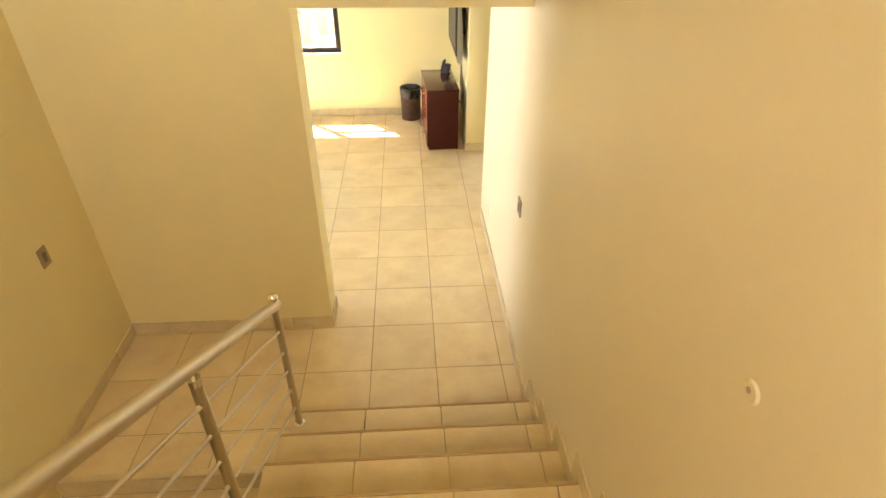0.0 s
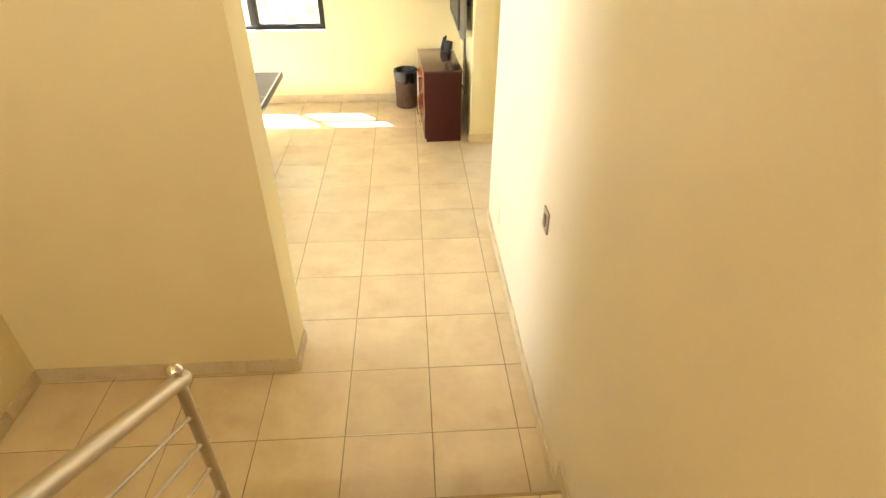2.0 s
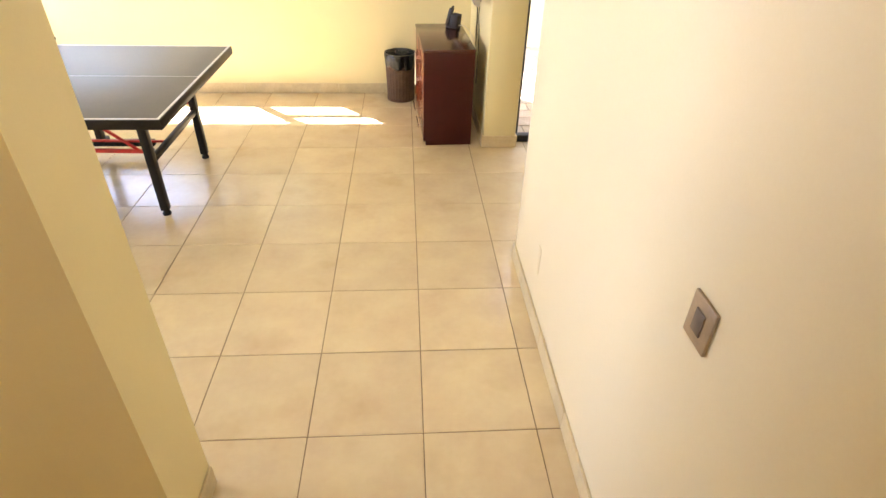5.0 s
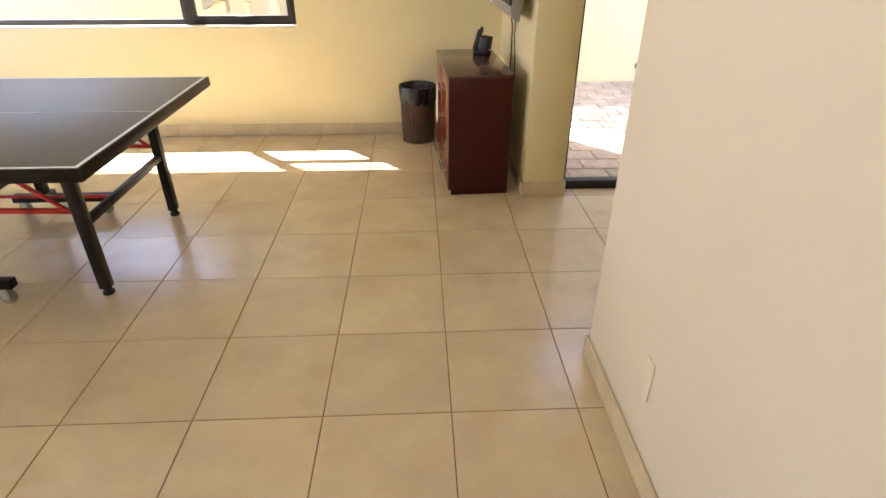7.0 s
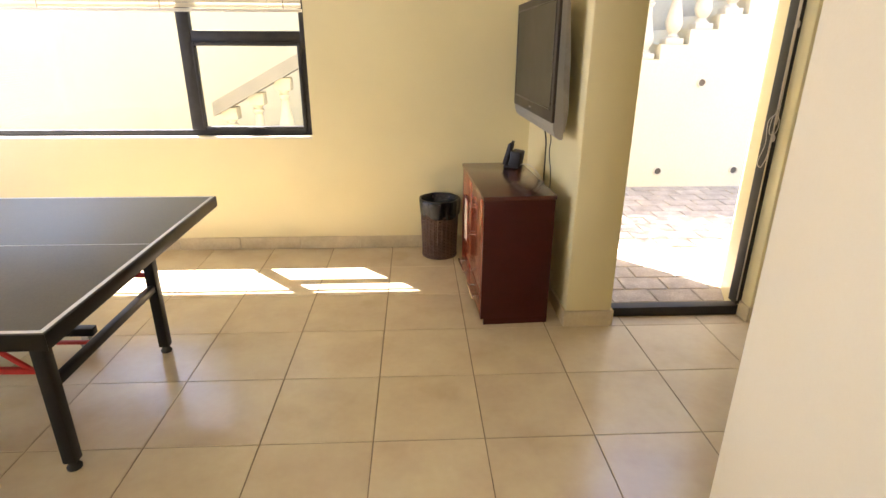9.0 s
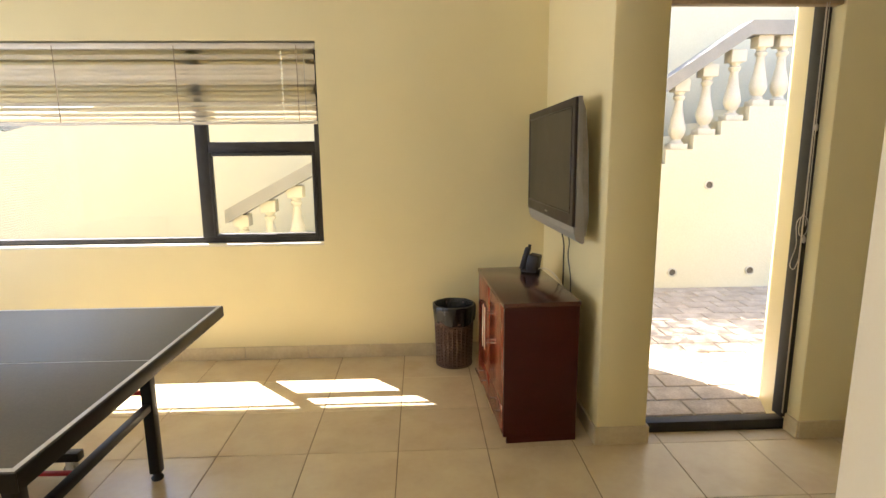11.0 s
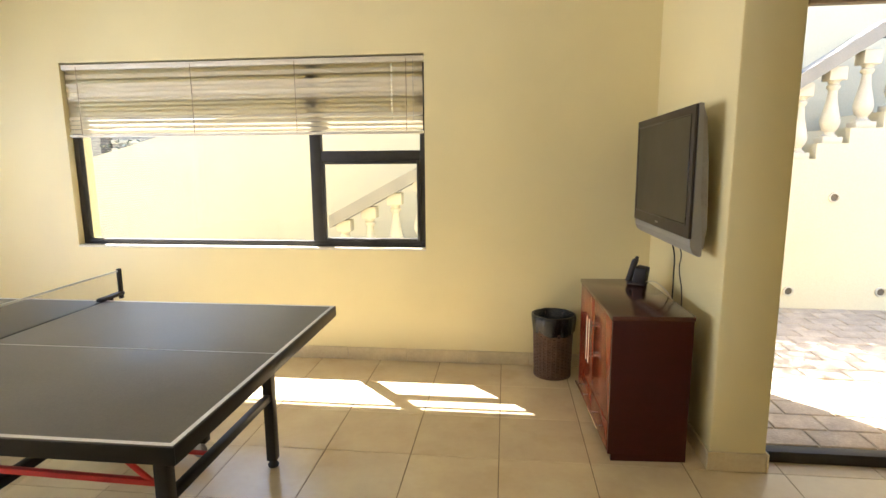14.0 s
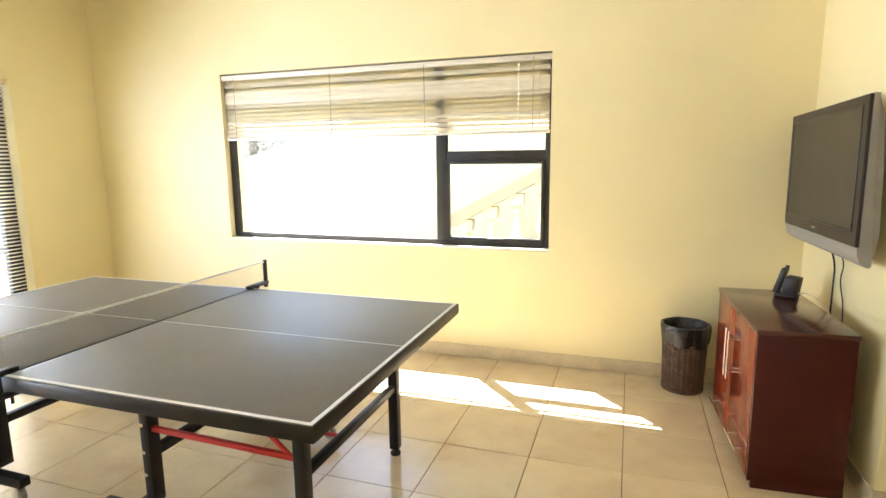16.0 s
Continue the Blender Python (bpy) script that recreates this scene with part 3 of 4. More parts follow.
# ---- cabinet ----
CX0, CX1, CY0, CY1, CH = 0.091, 0.478, 2.838, 3.675, 0.771
cabinet = thing("cabinet", "dark mahogany cabinet with glossy red doors", "cabinet")
corner = Vector((CX0 - 0.012, CY0 - 0.008, 0))
cabinet.matrix_basis = Matrix.Translation(corner + Vector((0.004, -0.008, 0))) @ pose(0, 0, 0, 0, 0, 2.9) @ Matrix.Translation(-corner)
bm = bmesh.new()
box(bm, CX0 - 0.006, CX1, CY0, CY0 + 0.02, 0.036, CH - 0.024, bevel=0.002)
box(bm, CX0 + 0.012, CX1, CY0, CY0 + 0.02, 0, 0.038)
part("side_panel", bm, WOOD_DARK, cabinet)
bm = bmesh.new()
box(bm, CX0 - 0.006, CX1, CY1 - 0.02, CY1, 0.036, CH - 0.024, bevel=0.002)
box(bm, CX0 + 0.012, CX1, CY1 - 0.02, CY1, 0, 0.038)
part("side_panel", bm, WOOD_DARK, cabinet)
bm = bmesh.new()
box(bm, CX1 - 0.012, CX1 - 0.002, CY0 + 0.02, CY1 - 0.02, 0.05, CH - 0.024)
part("back_panel", bm, WOOD_DARK, cabinet)
bm = bmesh.new()
box(bm, CX0 - 0.012, CX1 + 0.004, CY0 - 0.008, CY1 + 0.008, CH - 0.024, CH, bevel=0.003)
part("top", bm, WOOD_TOP, cabinet, "polished dark mahogany top")
bm = bmesh.new()
box(bm, CX0 + 0.03, CX0 + 0.045, CY0 + 0.02, CY1 - 0.02, 0, 0.04)
part("plinth", bm, WOOD_DARK, cabinet)
YM = (CY0 + CY1) / 2
for y0, y1, hy in ((CY0 + 0.023, YM - 0.0015, YM - 0.03), (YM + 0.0015, CY1 - 0.023, YM + 0.03)):
    bm = bmesh.new()
    box(bm, CX0 - 0.008, CX0 + 0.010, y0, y1, 0.20, CH - 0.028, bevel=0.003)
    leaf = part("door", bm, WOOD_RED, cabinet, "glossy cherry red door")
    bm = bmesh.new()
    rod(bm, (CX0 - 0.04, hy, 0.38), (CX0 - 0.04, hy, 0.64), 0.005, 12)
    rod(bm, (CX0 - 0.04, hy, 0.42), (CX0 - 0.006, hy, 0.42), 0.005, 10)
    rod(bm, (CX0 - 0.04, hy, 0.60), (CX0 - 0.006, hy, 0.60), 0.005, 10)
    part("handle", bm, CHROME, leaf, "chrome bar handle")
    bm = bmesh.new()
    box(bm, CX0 - 0.008, CX0 + 0.010, y0, y1, 0.042, 0.196, bevel=0.003)
    drawer = part("drawer_front", bm, WOOD_RED, cabinet, "glossy cherry red drawer front")
    my = (y0 + y1) / 2
    bm = bmesh.new()
    rod(bm, (CX0 - 0.04, my - 0.12, 0.12), (CX0 - 0.04, my + 0.12, 0.12), 0.006, 12)
    rod(bm, (CX0 - 0.04, my - 0.08, 0.12), (CX0 - 0.006, my - 0.08, 0.12), 0.005, 10)
    rod(bm, (CX0 - 0.04, my + 0.08, 0.12), (CX0 - 0.006, my + 0.08, 0.12), 0.005, 10)
    part("handle", bm, CHROME, drawer, "chrome bar handle")

# ---- cordless phone ----
phone = thing("cordless_phone", "black cordless phone standing in its cradle on the cabinet", "phone", at=(0.362, 3.545, CH), turn=-28)
phone.scale = (1.15, 1.15, 1.03)
bm = bmesh.new()
box(bm, -0.046, 0.046, -0.042, 0.042, 0.0, 0.014, bevel=0.005)
part("cradle", bm, PHONE, phone)
bm = bmesh.new()
bar(bm, (0.012, 0, 0.010), (0.024, 0, 0.108), 0.080, 0.062)
bmesh.ops.bevel(bm, geom=bm.edges[:], offset=0.007, segments=2, profile=0.5, affect="EDGES")
part("charger_back", bm, PHONE, phone)
bm = bmesh.new()
bar(bm, (-0.048, 0, 0.012), (-0.014, 0, 0.150), 0.044, 0.028)
bmesh.ops.bevel(bm, geom=bm.edges[:], offset=0.008, segments=2, profile=0.5, affect="EDGES")
handset = part("handset", bm, PHONE, phone)
bm = bmesh.new()
rod(bm, (-0.013, 0.008, 0.14), (-0.008, 0.008, 0.164), 0.009, 10)
part("antenna", bm, PHONE, handset)
cable("phone_cable", [(0.402, 3.525, CH + 0.02), (0.44, 3.49, CH + 0.03), (0.485, 3.43, CH + 0.006), (0.535, 3.33, CH - 0.1), (0.55, 3.30, 0.42)], 0.003, WHITE_PLASTIC,
      "thin pale phone cable over the cabinet's back edge")

# ---- television ----
tv = thing("television", "wall-mounted flat television with a silver speaker strip", "television", at=(0.445, 3.46, 1.453))
tv.matrix_world = pose(0.445, 3.46, 1.453, -1.0)
TW = 0.57
bm = bmesh.new()
box(bm, -0.012, 0.004, -TW, TW, -0.315, 0.325, bevel=0.003)
part("bezel", bm, TV_BLACK, tv)
bm = bmesh.new()
box(bm, -0.0135, -0.010, -TW + 0.055, TW - 0.055, -0.245, 0.275)
part("screen", bm, TV_SCREEN, tv, "switched-off dark screen")
bm = bmesh.new()
prof = [(-0.004, -0.318), (-0.002, -0.350), (0.010, -0.382), (0.030, -0.398), (0.046, -0.402), (0.054, -0.392), (0.050, -0.30), (0.034, -0.10), (0.028, 0.20), (0.024, 0.327), (0.0045, 0.329), (0.0045, -0.316)]
ends = [[bm.verts.new((x, y, zz)) for x, zz in prof] for y in (-TW - 0.004, TW + 0.004)]
for a in range(len(prof)):
    b = (a + 1) % len(prof)
    bm.faces.new((ends[0][a], ends[0][b], ends[1][b], ends[1][a]))
bm.faces.new(ends[0])
bm.faces.new(ends[1][::-1])
part("housing", bm, TV_SILVER, tv, "silver plastic housing and speaker strip", smooth=False)
for b in ((-TW + 0.046, -TW + 0.055, -0.254, 0.284), (TW - 0.055, TW - 0.046, -0.254, 0.284), (-TW + 0.055, TW - 0.055, -0.254, -0.245), (-TW + 0.055, TW - 0.055, 0.275, 0.284)):
    bm = bmesh.new()
    box(bm, -0.0165, -0.011, *b, bevel=0.002, segments=1)
    part("screen_surround", bm, TV_TRIM, tv, "dark screen surround")
bm = bmesh.new()
box(bm, -0.0155, -0.0125, -0.028, 0.028, -0.290, -0.280)
part("badge", bm, TV_SILVER, tv, "small silver badge")
bm = bmesh.new()
rear = [(0.034, -0.385), (0.062, -0.36), (0.074, -0.26), (0.062, 0.05), (0.044, 0.26), (0.026, 0.315)]
caps = [[bm.verts.new((x, y, zz)) for x, zz in rear] for y in (-TW + 0.004, TW - 0.004)]
for a in range(len(rear)):
    b = (a + 1) % len(rear)
    bm.faces.new((caps[0][a], caps[0][b], caps[1][b], caps[1][a]))
bm.faces.new(caps[0])
bm.faces.new(caps[1][::-1])
part("back_cover", bm, GREY_PLASTIC, tv, "dark grey back cover")
bm = bmesh.new()
box(bm, 0.085, 0.145, -0.22, 0.22, -0.15, 0.15, bevel=0.006)
part("wall_bracket", bm, TABLE_STEEL, tv, "black steel wall bracket")
cable("power_cable", [(0.52, 3.50, 1.09), (0.552, 3.49, 0.98), (0.560, 3.50, 0.85), (0.560, 3.50, 0.70), (0.562, 3.50, 0.35)], 0.0042, RUBBER, "black television cable hanging down the wall")
cable("power_cable", [(0.52, 3.36, 1.08), (0.555, 3.37, 1.0), (0.560, 3.40, 0.90), (0.562, 3.34, 0.78), (0.562, 3.33, 0.60), (0.562, 3.36, 0.35)], 0.0032, RUBBER,
      "thin black television cable curving down the wall")

# ---- waste basket ----
basket = thing("waste_basket", "brown wicker waste basket lined with a black bag", "waste basket", at=(-0.100, 3.970, 0))
N = 26


def basket_r(zz):
    return 0.122 + 0.015 * zz / 0.44


bm = bmesh.new()
lathe(bm, [(0.110, 0.004), (basket_r(0.0) - 0.008, 0.006), (basket_r(0.29) - 0.008, 0.29)], sides=26)
part("lining", bm, WICKER, basket)
for k in range(N):
    a = 2 * math.pi * k / N
    bm = bmesh.new()
    rod(bm, ((basket_r(0) + 0.001) * math.cos(a), (basket_r(0) + 0.001) * math.sin(a), 0.0), ((basket_r(0.43) + 0.001) * math.cos(a), (basket_r(0.43) + 0.001) * math.sin(a), 0.43), 0.0068, 7)
    part("stake", bm, WICKER, basket)
bm = bmesh.new()
rows = 26
for j in range(rows):
    zz = 0.012 + j * 0.0125
    ring = []
    for k in range(N * 2):
        a = math.pi * k / N
        r = basket_r(zz) + (0.006 if (k // 2 + j) % 2 else -0.002)
        ring.append([bm.verts.new((r * math.cos(a), r * math.sin(a), zz + d)) for d in (0, 0.011)]
                    + [bm.verts.new(((r + 0.003) * math.cos(a), (r + 0.003) * math.sin(a), zz + 0.0055))])
    for k in range(N * 2):
        p, q = ring[k], ring[(k + 1) % (N * 2)]
        bm.faces.new((p[0], q[0], q[2], p[2]))
        bm.faces.new((p[2], q[2], q[1], p[1]))
part("weave", bm, WICKER, basket, "woven wicker bands")
bm = bmesh.new()
lathe(bm, [(basket_r(0) - 0.004, 0.0), (basket_r(0) + 0.010, 0.002), (basket_r(0) + 0.011, 0.018), (basket_r(0) - 0.002, 0.022)], sides=40)
part("base_rim", bm, WICKER, basket, "plaited wicker base rim")
bm = bmesh.new()
rnd = random.Random(4)
sides = 64
outline = [(0.100, 0.20), (0.118, 0.34), (basket_r(0.43) - 0.004, 0.440), (basket_r(0.43) + 0.004, 0.452), (basket_r(0.43) + 0.013, 0.450), (basket_r(0.43) + 0.017, 0.435), (basket_r(0.4) + 0.016, 0.40),
           (basket_r(0.35) + 0.013, 0.36), (basket_r(0.3) + 0.011, 0.325)]
phase = [rnd.uniform(0, 6.28) for _ in range(6)]
rings = []
for j, (r, zz) in enumerate(outline):
    amp = 0.0008 + 0.0005 * j
    ring = []
    for k in range(sides):
        a = 2 * math.pi * k / sides
        f = math.sin(7 * a + phase[0]) + 0.7 * math.sin(13 * a + phase[1] + j * 0.4) + 0.5 * math.sin(23 * a + phase[2] - j * 0.7)
        drop = (0.010 * math.sin(2 * a + phase[3]) + 0.003 * math.sin(8 * a + phase[4])) * max(0, j - 4) / 4
        ring.append(bm.verts.new(((r + amp * f) * math.cos(a), (r + amp * f) * math.sin(a), zz + drop)))
    rings.append(ring)
for low, high in zip(rings, rings[1:]):
    for k in range(sides):
        bm.faces.new((low[k], low[(k + 1) % sides], high[(k + 1) % sides], high[k]))
bmesh.ops.contextual_create(bm, geom=rings[0])
part("bin_bag", bm, BAG, basket, "crumpled black plastic bag folded over the rim")

# ---- table tennis table ----
TX0, TX1, TY0, TY1, TZ = -4.03, -1.35, 1.448, 2.936, 0.76
NX = (TX0 + TX1) / 2
YC = (TY0 + TY1) / 2
table = thing("table_tennis_table", "dark grey folding table tennis table with white edge lines", "table", at=(0, 0, 0))
for x0, x1 in ((TX0, NX - 0.003), (NX + 0.003, TX1)):
    bm = bmesh.new()
    box(bm, x0 + 0.007, x1 - 0.007, TY0 + 0.007, TY1 - 0.007, TZ - 0.02, TZ, bevel=0.0015)
    half = part("tabletop", bm, TABLE_TOP, table)
    for b in ((x0 + 0.008, x1 - 0.008, TY0 + 0.008, TY0 + 0.023), (x0 + 0.008, x1 - 0.008, TY1 - 0.023, TY1 - 0.008), (x0 + 0.024, x1 - 0.024, YC - 0.0013, YC + 0.0013)):
        bm = bmesh.new()
        box(bm, *b, TZ, TZ + 0.0012)
        part("line", bm, WHITE_LINE, half, "white painted line", smooth=False)
    end = x0 if x0 == TX0 else x1
    bm = bmesh.new()
    xs = sorted((end + (0.008 if end == TX0 else -0.008), end + (0.023 if end == TX0 else -0.023)))
    box(bm, xs[0], xs[1], TY0 + 0.023, TY1 - 0.023, TZ, TZ + 0.0012)
    part("line", bm, WHITE_LINE, half, "white painted line", smooth=False)
    for b in ((x0 + 0.001, x1 - 0.001, TY0, TY0 + 0.0065), (x0 + 0.001, x1 - 0.001, TY1 - 0.0065, TY1),
              (x0, x0 + 0.0065, TY0 + 0.0065, TY1 - 0.0065), (x1 - 0.0065, x1, TY0 + 0.0065, TY1 - 0.0065)):
        bm = bmesh.new()
        box(bm, *b, TZ - 0.056, TZ - 0.0025, bevel=0.002)
        part("apron", bm, TABLE_STEEL, table, "black steel apron")
for s in (1, -1):
    lx = NX + s * 1.082      # end legs
    ix = NX + (0.35 if s > 0 else -0.58)      # inner legs
    for ly in (1.762, 2.612):
        bm = bmesh.new()
        bar(bm, (lx, ly, 0.035), (lx, ly, TZ - 0.06), 0.05, 0.05, 0.005)
        leg = part("leg", bm, TABLE_STEEL, table)
        bm = bmesh.new()
        lathe(bm, [(0.026, 0.0), (0.028, 0.010), (0.020, 0.022), (0.016, 0.04)], (lx, ly, 0), 14)
        part("levelling_foot", bm, RUBBER, leg, "black rubber levelling foot")
        by = ly + (-0.06 if ly < 2 else 0.045)
        bm = bmesh.new()
        bar(bm, (ix, ly, 0.125), (ix, ly, TZ - 0.06), 0.06, 0.045, 0.005)
        inner = part("leg", bm, TABLE_STEEL, table)
        for zz in (0.26, 0.36, 0.48):
            bm = bmesh.new()
            rod(bm, (ix - 0.005, ly - 0.028, zz), (ix - 0.005, ly - 0.036, zz), 0.009, 8)
            part("bolt", bm, CHROME, inner, "pale bolt head")
        bm = bmesh.new()
        box(bm, ix - 0.22 if s > 0 else ix - 0.36, ix + 0.36 if s > 0 else ix + 0.22, by - 0.025, by + 0.025, 0.085, 0.13, bevel=0.004)
        foot = part("foot_beam", bm, TABLE_STEEL, table)
        bm = bmesh.new()
        box(bm, ix - 0.03, ix + 0.03, min(by, ly) - 0.02, max(by, ly) + 0.02, 0.13, 0.16, bevel=0.004)
        part("gusset", bm, TABLE_STEEL, table)
        for wx in (ix + s * 0.31, ix - s * 0.17):
            bm = bmesh.new()
            rod(bm, (wx, by - 0.012, 0.035), (wx, by + 0.012, 0.035), 0.035, 18)
            part("caster", bm, GREY_PLASTIC, foot, "grey caster wheel")
            bm = bmesh.new()
            box(bm, wx - 0.018, wx + 0.018, by - 0.021, by - 0.014, 0.03, 0.085, bevel=0.003)
            box(bm, wx - 0.018, wx + 0.018, by + 0.014, by + 0.021, 0.03, 0.085, bevel=0.003)
            rod(bm, (wx, by - 0.022, 0.036), (wx, by + 0.022, 0.036), 0.007, 8)
            part("caster_fork", bm, PALE_PLASTIC, foot, "pale grey caster fork")
        bm = bmesh.new()
        bar(bm, (ix, ly, 0.455), (lx - s * 0.025, ly, 0.44), 0.022, 0.022, 0.003)
        part("brace", bm, RED_STEEL, table, "red steel folding brace")
        bm = bmesh.new()
        bar(bm, (lx - s * 0.04, ly, 0.435), (lx - s * 0.31, ly, 0.66), 0.012, 0.018, 0.002)
        part("brace", bm, RED_STEEL, table, "red steel folding brace")
    for x, zz, wd in ((lx, 0.375, 0.035), (ix, 0.345, 0.04)):
        bm = bmesh.new()
        bar(bm, (x, 1.785, zz), (x, 2.59, zz), wd, wd, 0.004)
        part("crossbar", bm, TABLE_STEEL, table)

    bm = bmesh.new()
    bar(bm, (ix, 2.09, 0.372), (lx, 2.09, 0.362), 0.020, 0.012, 0.002)
    part("brace", bm, RED_STEEL, table, "red steel folding brace")

# ---- net ----
net = thing("table_tennis_net", "grey table tennis net with black clamp posts", "net", at=(NX, YC, TZ))
HW = (TY1 - TY0) / 2
for s in (1, -1):
    bm = bmesh.new()
    box(bm, -0.010, 0.010, s * (HW + 0.12) - 0.012, s * (HW + 0.12) + 0.012, -0.02, 0.158, bevel=0.004)
    box(bm, -0.018, 0.018, min(s * (HW - 0.06), s * (HW + 0.13)), max(s * (HW - 0.06), s * (HW + 0.13)), 0.002, 0.022, bevel=0.004)
    part("post", bm, TABLE_STEEL, net)
    bm = bmesh.new()
    box(bm, -0.02, 0.02, min(s * (HW - 0.05), s * (HW + 0.03)), max(s * (HW - 0.05), s * (HW + 0.03)), -0.088, -0.070, bevel=0.003)
    box(bm, -0.02, 0.02, min(s * (HW + 0.01), s * (HW + 0.03)), max(s * (HW + 0.01), s * (HW + 0.03)), -0.075, 0.01, bevel=0.003)
    rod(bm, (0, s * (HW - 0.03), -0.12), (0, s * (HW - 0.03), -0.08), 0.006, 8)
    part("clamp", bm, TABLE_STEEL, net)
L = HW + 0.115
verts, faces = [], []


def strip(a, b, c, d):
    k = len(verts)
    verts.extend((a, b, c, d))
    faces.append((k, k + 1, k + 2, k + 3))


n = 210
for k in range(n + 1):
    y = -L + 2 * L * k / n
    strip((0, y - 0.0004, 0.006), (0, y + 0.0004, 0.006), (0, y + 0.0004, 0.142), (0, y - 0.0004, 0.142))
for k in range(18):
    z0 = 0.006 + k * 0.0079
    strip((0.0006, -L, z0 - 0.0004), (0.0006, L, z0 - 0.0004), (0.0006, L, z0 + 0.0004), (0.0006, -L, z0 + 0.0004))
data = bpy.data.meshes.new("mesh")
data.from_pydata(verts, [], faces)
data.materials.append(NET)
ob = new("mesh", data)
ob.parent = net
tagged(ob, "fine grey netting")
bm = bmesh.new()
box(bm, -0.003, 0.003, -L, L, 0.140, 0.150, bevel=0.001)
part("top_tape", bm, WHITE_LINE, net, "thin pale top tape")

# ---- courtyard ----
setting("ground", [(-400, 400, YN + 0.25, 600, GZ - 0.3, GZ - 0.02), (DX0, 400, YD + 0.10, YN + 0.25, GZ - 0.3, GZ - 0.02), (-400, XW - 0.25, -400, YN + 0.25, GZ - 0.3, GZ - 0.02),
                   (3.4, 400, -400, YD + 0.1, GZ - 0.3, GZ - 0.02)], EARTH, "dry sandy ground", "ground")
YO = 6.15            # face of the outdoor stair
SR, SG = 0.153, 0.2965
outdoor = thing("outdoor_stair", "cream plastered outdoor stair wall with stepped top", "stairs", kind="structure")
LZ = 0.88            # half landing
low_n = 6


def outdoor_step(name, x0, x1, top):
    bm = bmesh.new()
    box(bm, x0, x1, YO, YO + 1.1, GZ - 0.1, top)
    part(name, bm, OUTER, outdoor, smooth=False)


x = -2.42
z = GZ
for k in range(low_n):
    z += SR
    outdoor_step("step", x, x + SG, z)
    x += SG
x_up = 2.654 - 4 * SG
outdoor_step("half_landing", x, x_up, z)
zt = z
x = x_up
levels = []
for lev in (1.045, 1.198, 1.351, 1.504, 1.657, 1.806):
    outdoor_step("step", x, x + SG, lev)
    levels.append((x, lev))
    x += SG
outdoor_step("landing", x, x + 4.5, 1.96)
x_top = x
for hx, hz in ((2.865, 1.115), (2.514, 0.132), (3.41, 0.14)):
    bm = bmesh.new()
    for r0, r1, y0, y1 in ((0.052, 0.052, -0.016, 0.002), (0.052, 0.040, -0.016, -0.018), (0.040, 0.036, -0.018, -0.003)):
        ring = [[bm.verts.new((hx + r * math.cos(2 * math.pi * q / 18), YO + yy, hz + r * math.sin(2 * math.pi * q / 18))) for q in range(18)]
                for r, yy in ((r0, y0), (r1, y1))]
        for q in range(18):
            bm.faces.new((ring[0][q], ring[0][(q + 1) % 18], ring[1][(q + 1) % 18], ring[1][q]))
    pipe = part("drain_pipe", bm, STONE, outdoor, "round drain pipe mouth")
    # flat dark disc paints the shade inside the pipe
    bm = bmesh.new()
    rod(bm, (hx, YO - 0.0022, hz), (hx, YO - 0.001, hz), 0.037, 18)
    part("drain_bore_shade", bm, BORE_SHADE, pipe, "dark disc standing for the shaded bore")

balustrade = thing("balustrade", "cast stone balustrade with turned balusters and a grey rail", "balustrade")
bm = bmesh.new()
turned = [(0.075, 0.06), (0.075, 0.075), (0.055, 0.085), (0.048, 0.11), (0.070, 0.14), (0.088, 0.19), (0.090, 0.225), (0.074, 0.30), (0.052, 0.40), (0.042, 0.48), (0.040, 0.52),
          (0.060, 0.545), (0.062, 0.565), (0.046, 0.58), (0.050, 0.60), (0.066, 0.622)]
lathe(bm, turned, sides=18)
box(bm, -0.095, 0.095, -0.085, 0.085, 0.0, 0.062, bevel=0.006)
box(bm, -0.082, 0.082, -0.08, 0.08, 0.615, 0.745, bevel=0.006)
baluster = mesh_of("baluster", bm, STONE, True)
spots = [(-2.42 + SG * (k + 0.5), GZ + SR * (k + 1)) for k in range(low_n)]
spots += [(lx + SG * 0.5, lev) for lx, lev in levels]
spots += [(x_top + 0.13 + 0.235 * k, 1.96) for k in range(10)]
xx = -2.42 + SG * low_n + 0.15
while xx < x_up:
    spots.append((xx, zt))
    xx += 0.26
for bx, bz in spots:
    ob = new("baluster", baluster)
    ob.parent = balustrade
    ob.matrix_basis = pose(bx, YO + 0.10, bz)
bm = bmesh.new()
SLOPE = 0.516
zl = zt + 0.78


def rail_run(bm, x0, z0, x1, z1):
    c = [bm.verts.new((xq, yq, zq)) for xq, zz in ((x0, z0), (x1, z1)) for yq, zq in ((YO - 0.03, zz), (YO + 0.23, zz), (YO + 0.23, zz + 0.145), (YO - 0.03, zz + 0.145))]
    for f in ((0, 1, 2, 3), (7, 6, 5, 4), (0, 4, 5, 1), (1, 5, 6, 2), (2, 6, 7, 3), (3, 7, 4, 0)):
        bm.faces.new([c[i] for i in f])


x_a = -2.42 + SG * low_n
rail_run(bm, -2.42, 0.762, x_a - 0.1, zl)
rail_run(bm, x_a - 0.1, zl, x_up + 0.15, zl)
rail_run(bm, x_up + 0.15, zl, x_top - 0.05, 2.69)
rail_run(bm, x_top - 0.05, 2.69, x_top + 4.4, 2.69)
bmesh.ops.remove_doubles(bm, verts=bm.verts, dist=0.0005)
part("coping", bm, RAIL_STONE, balustrade, "grey cast stone rail", smooth=False)

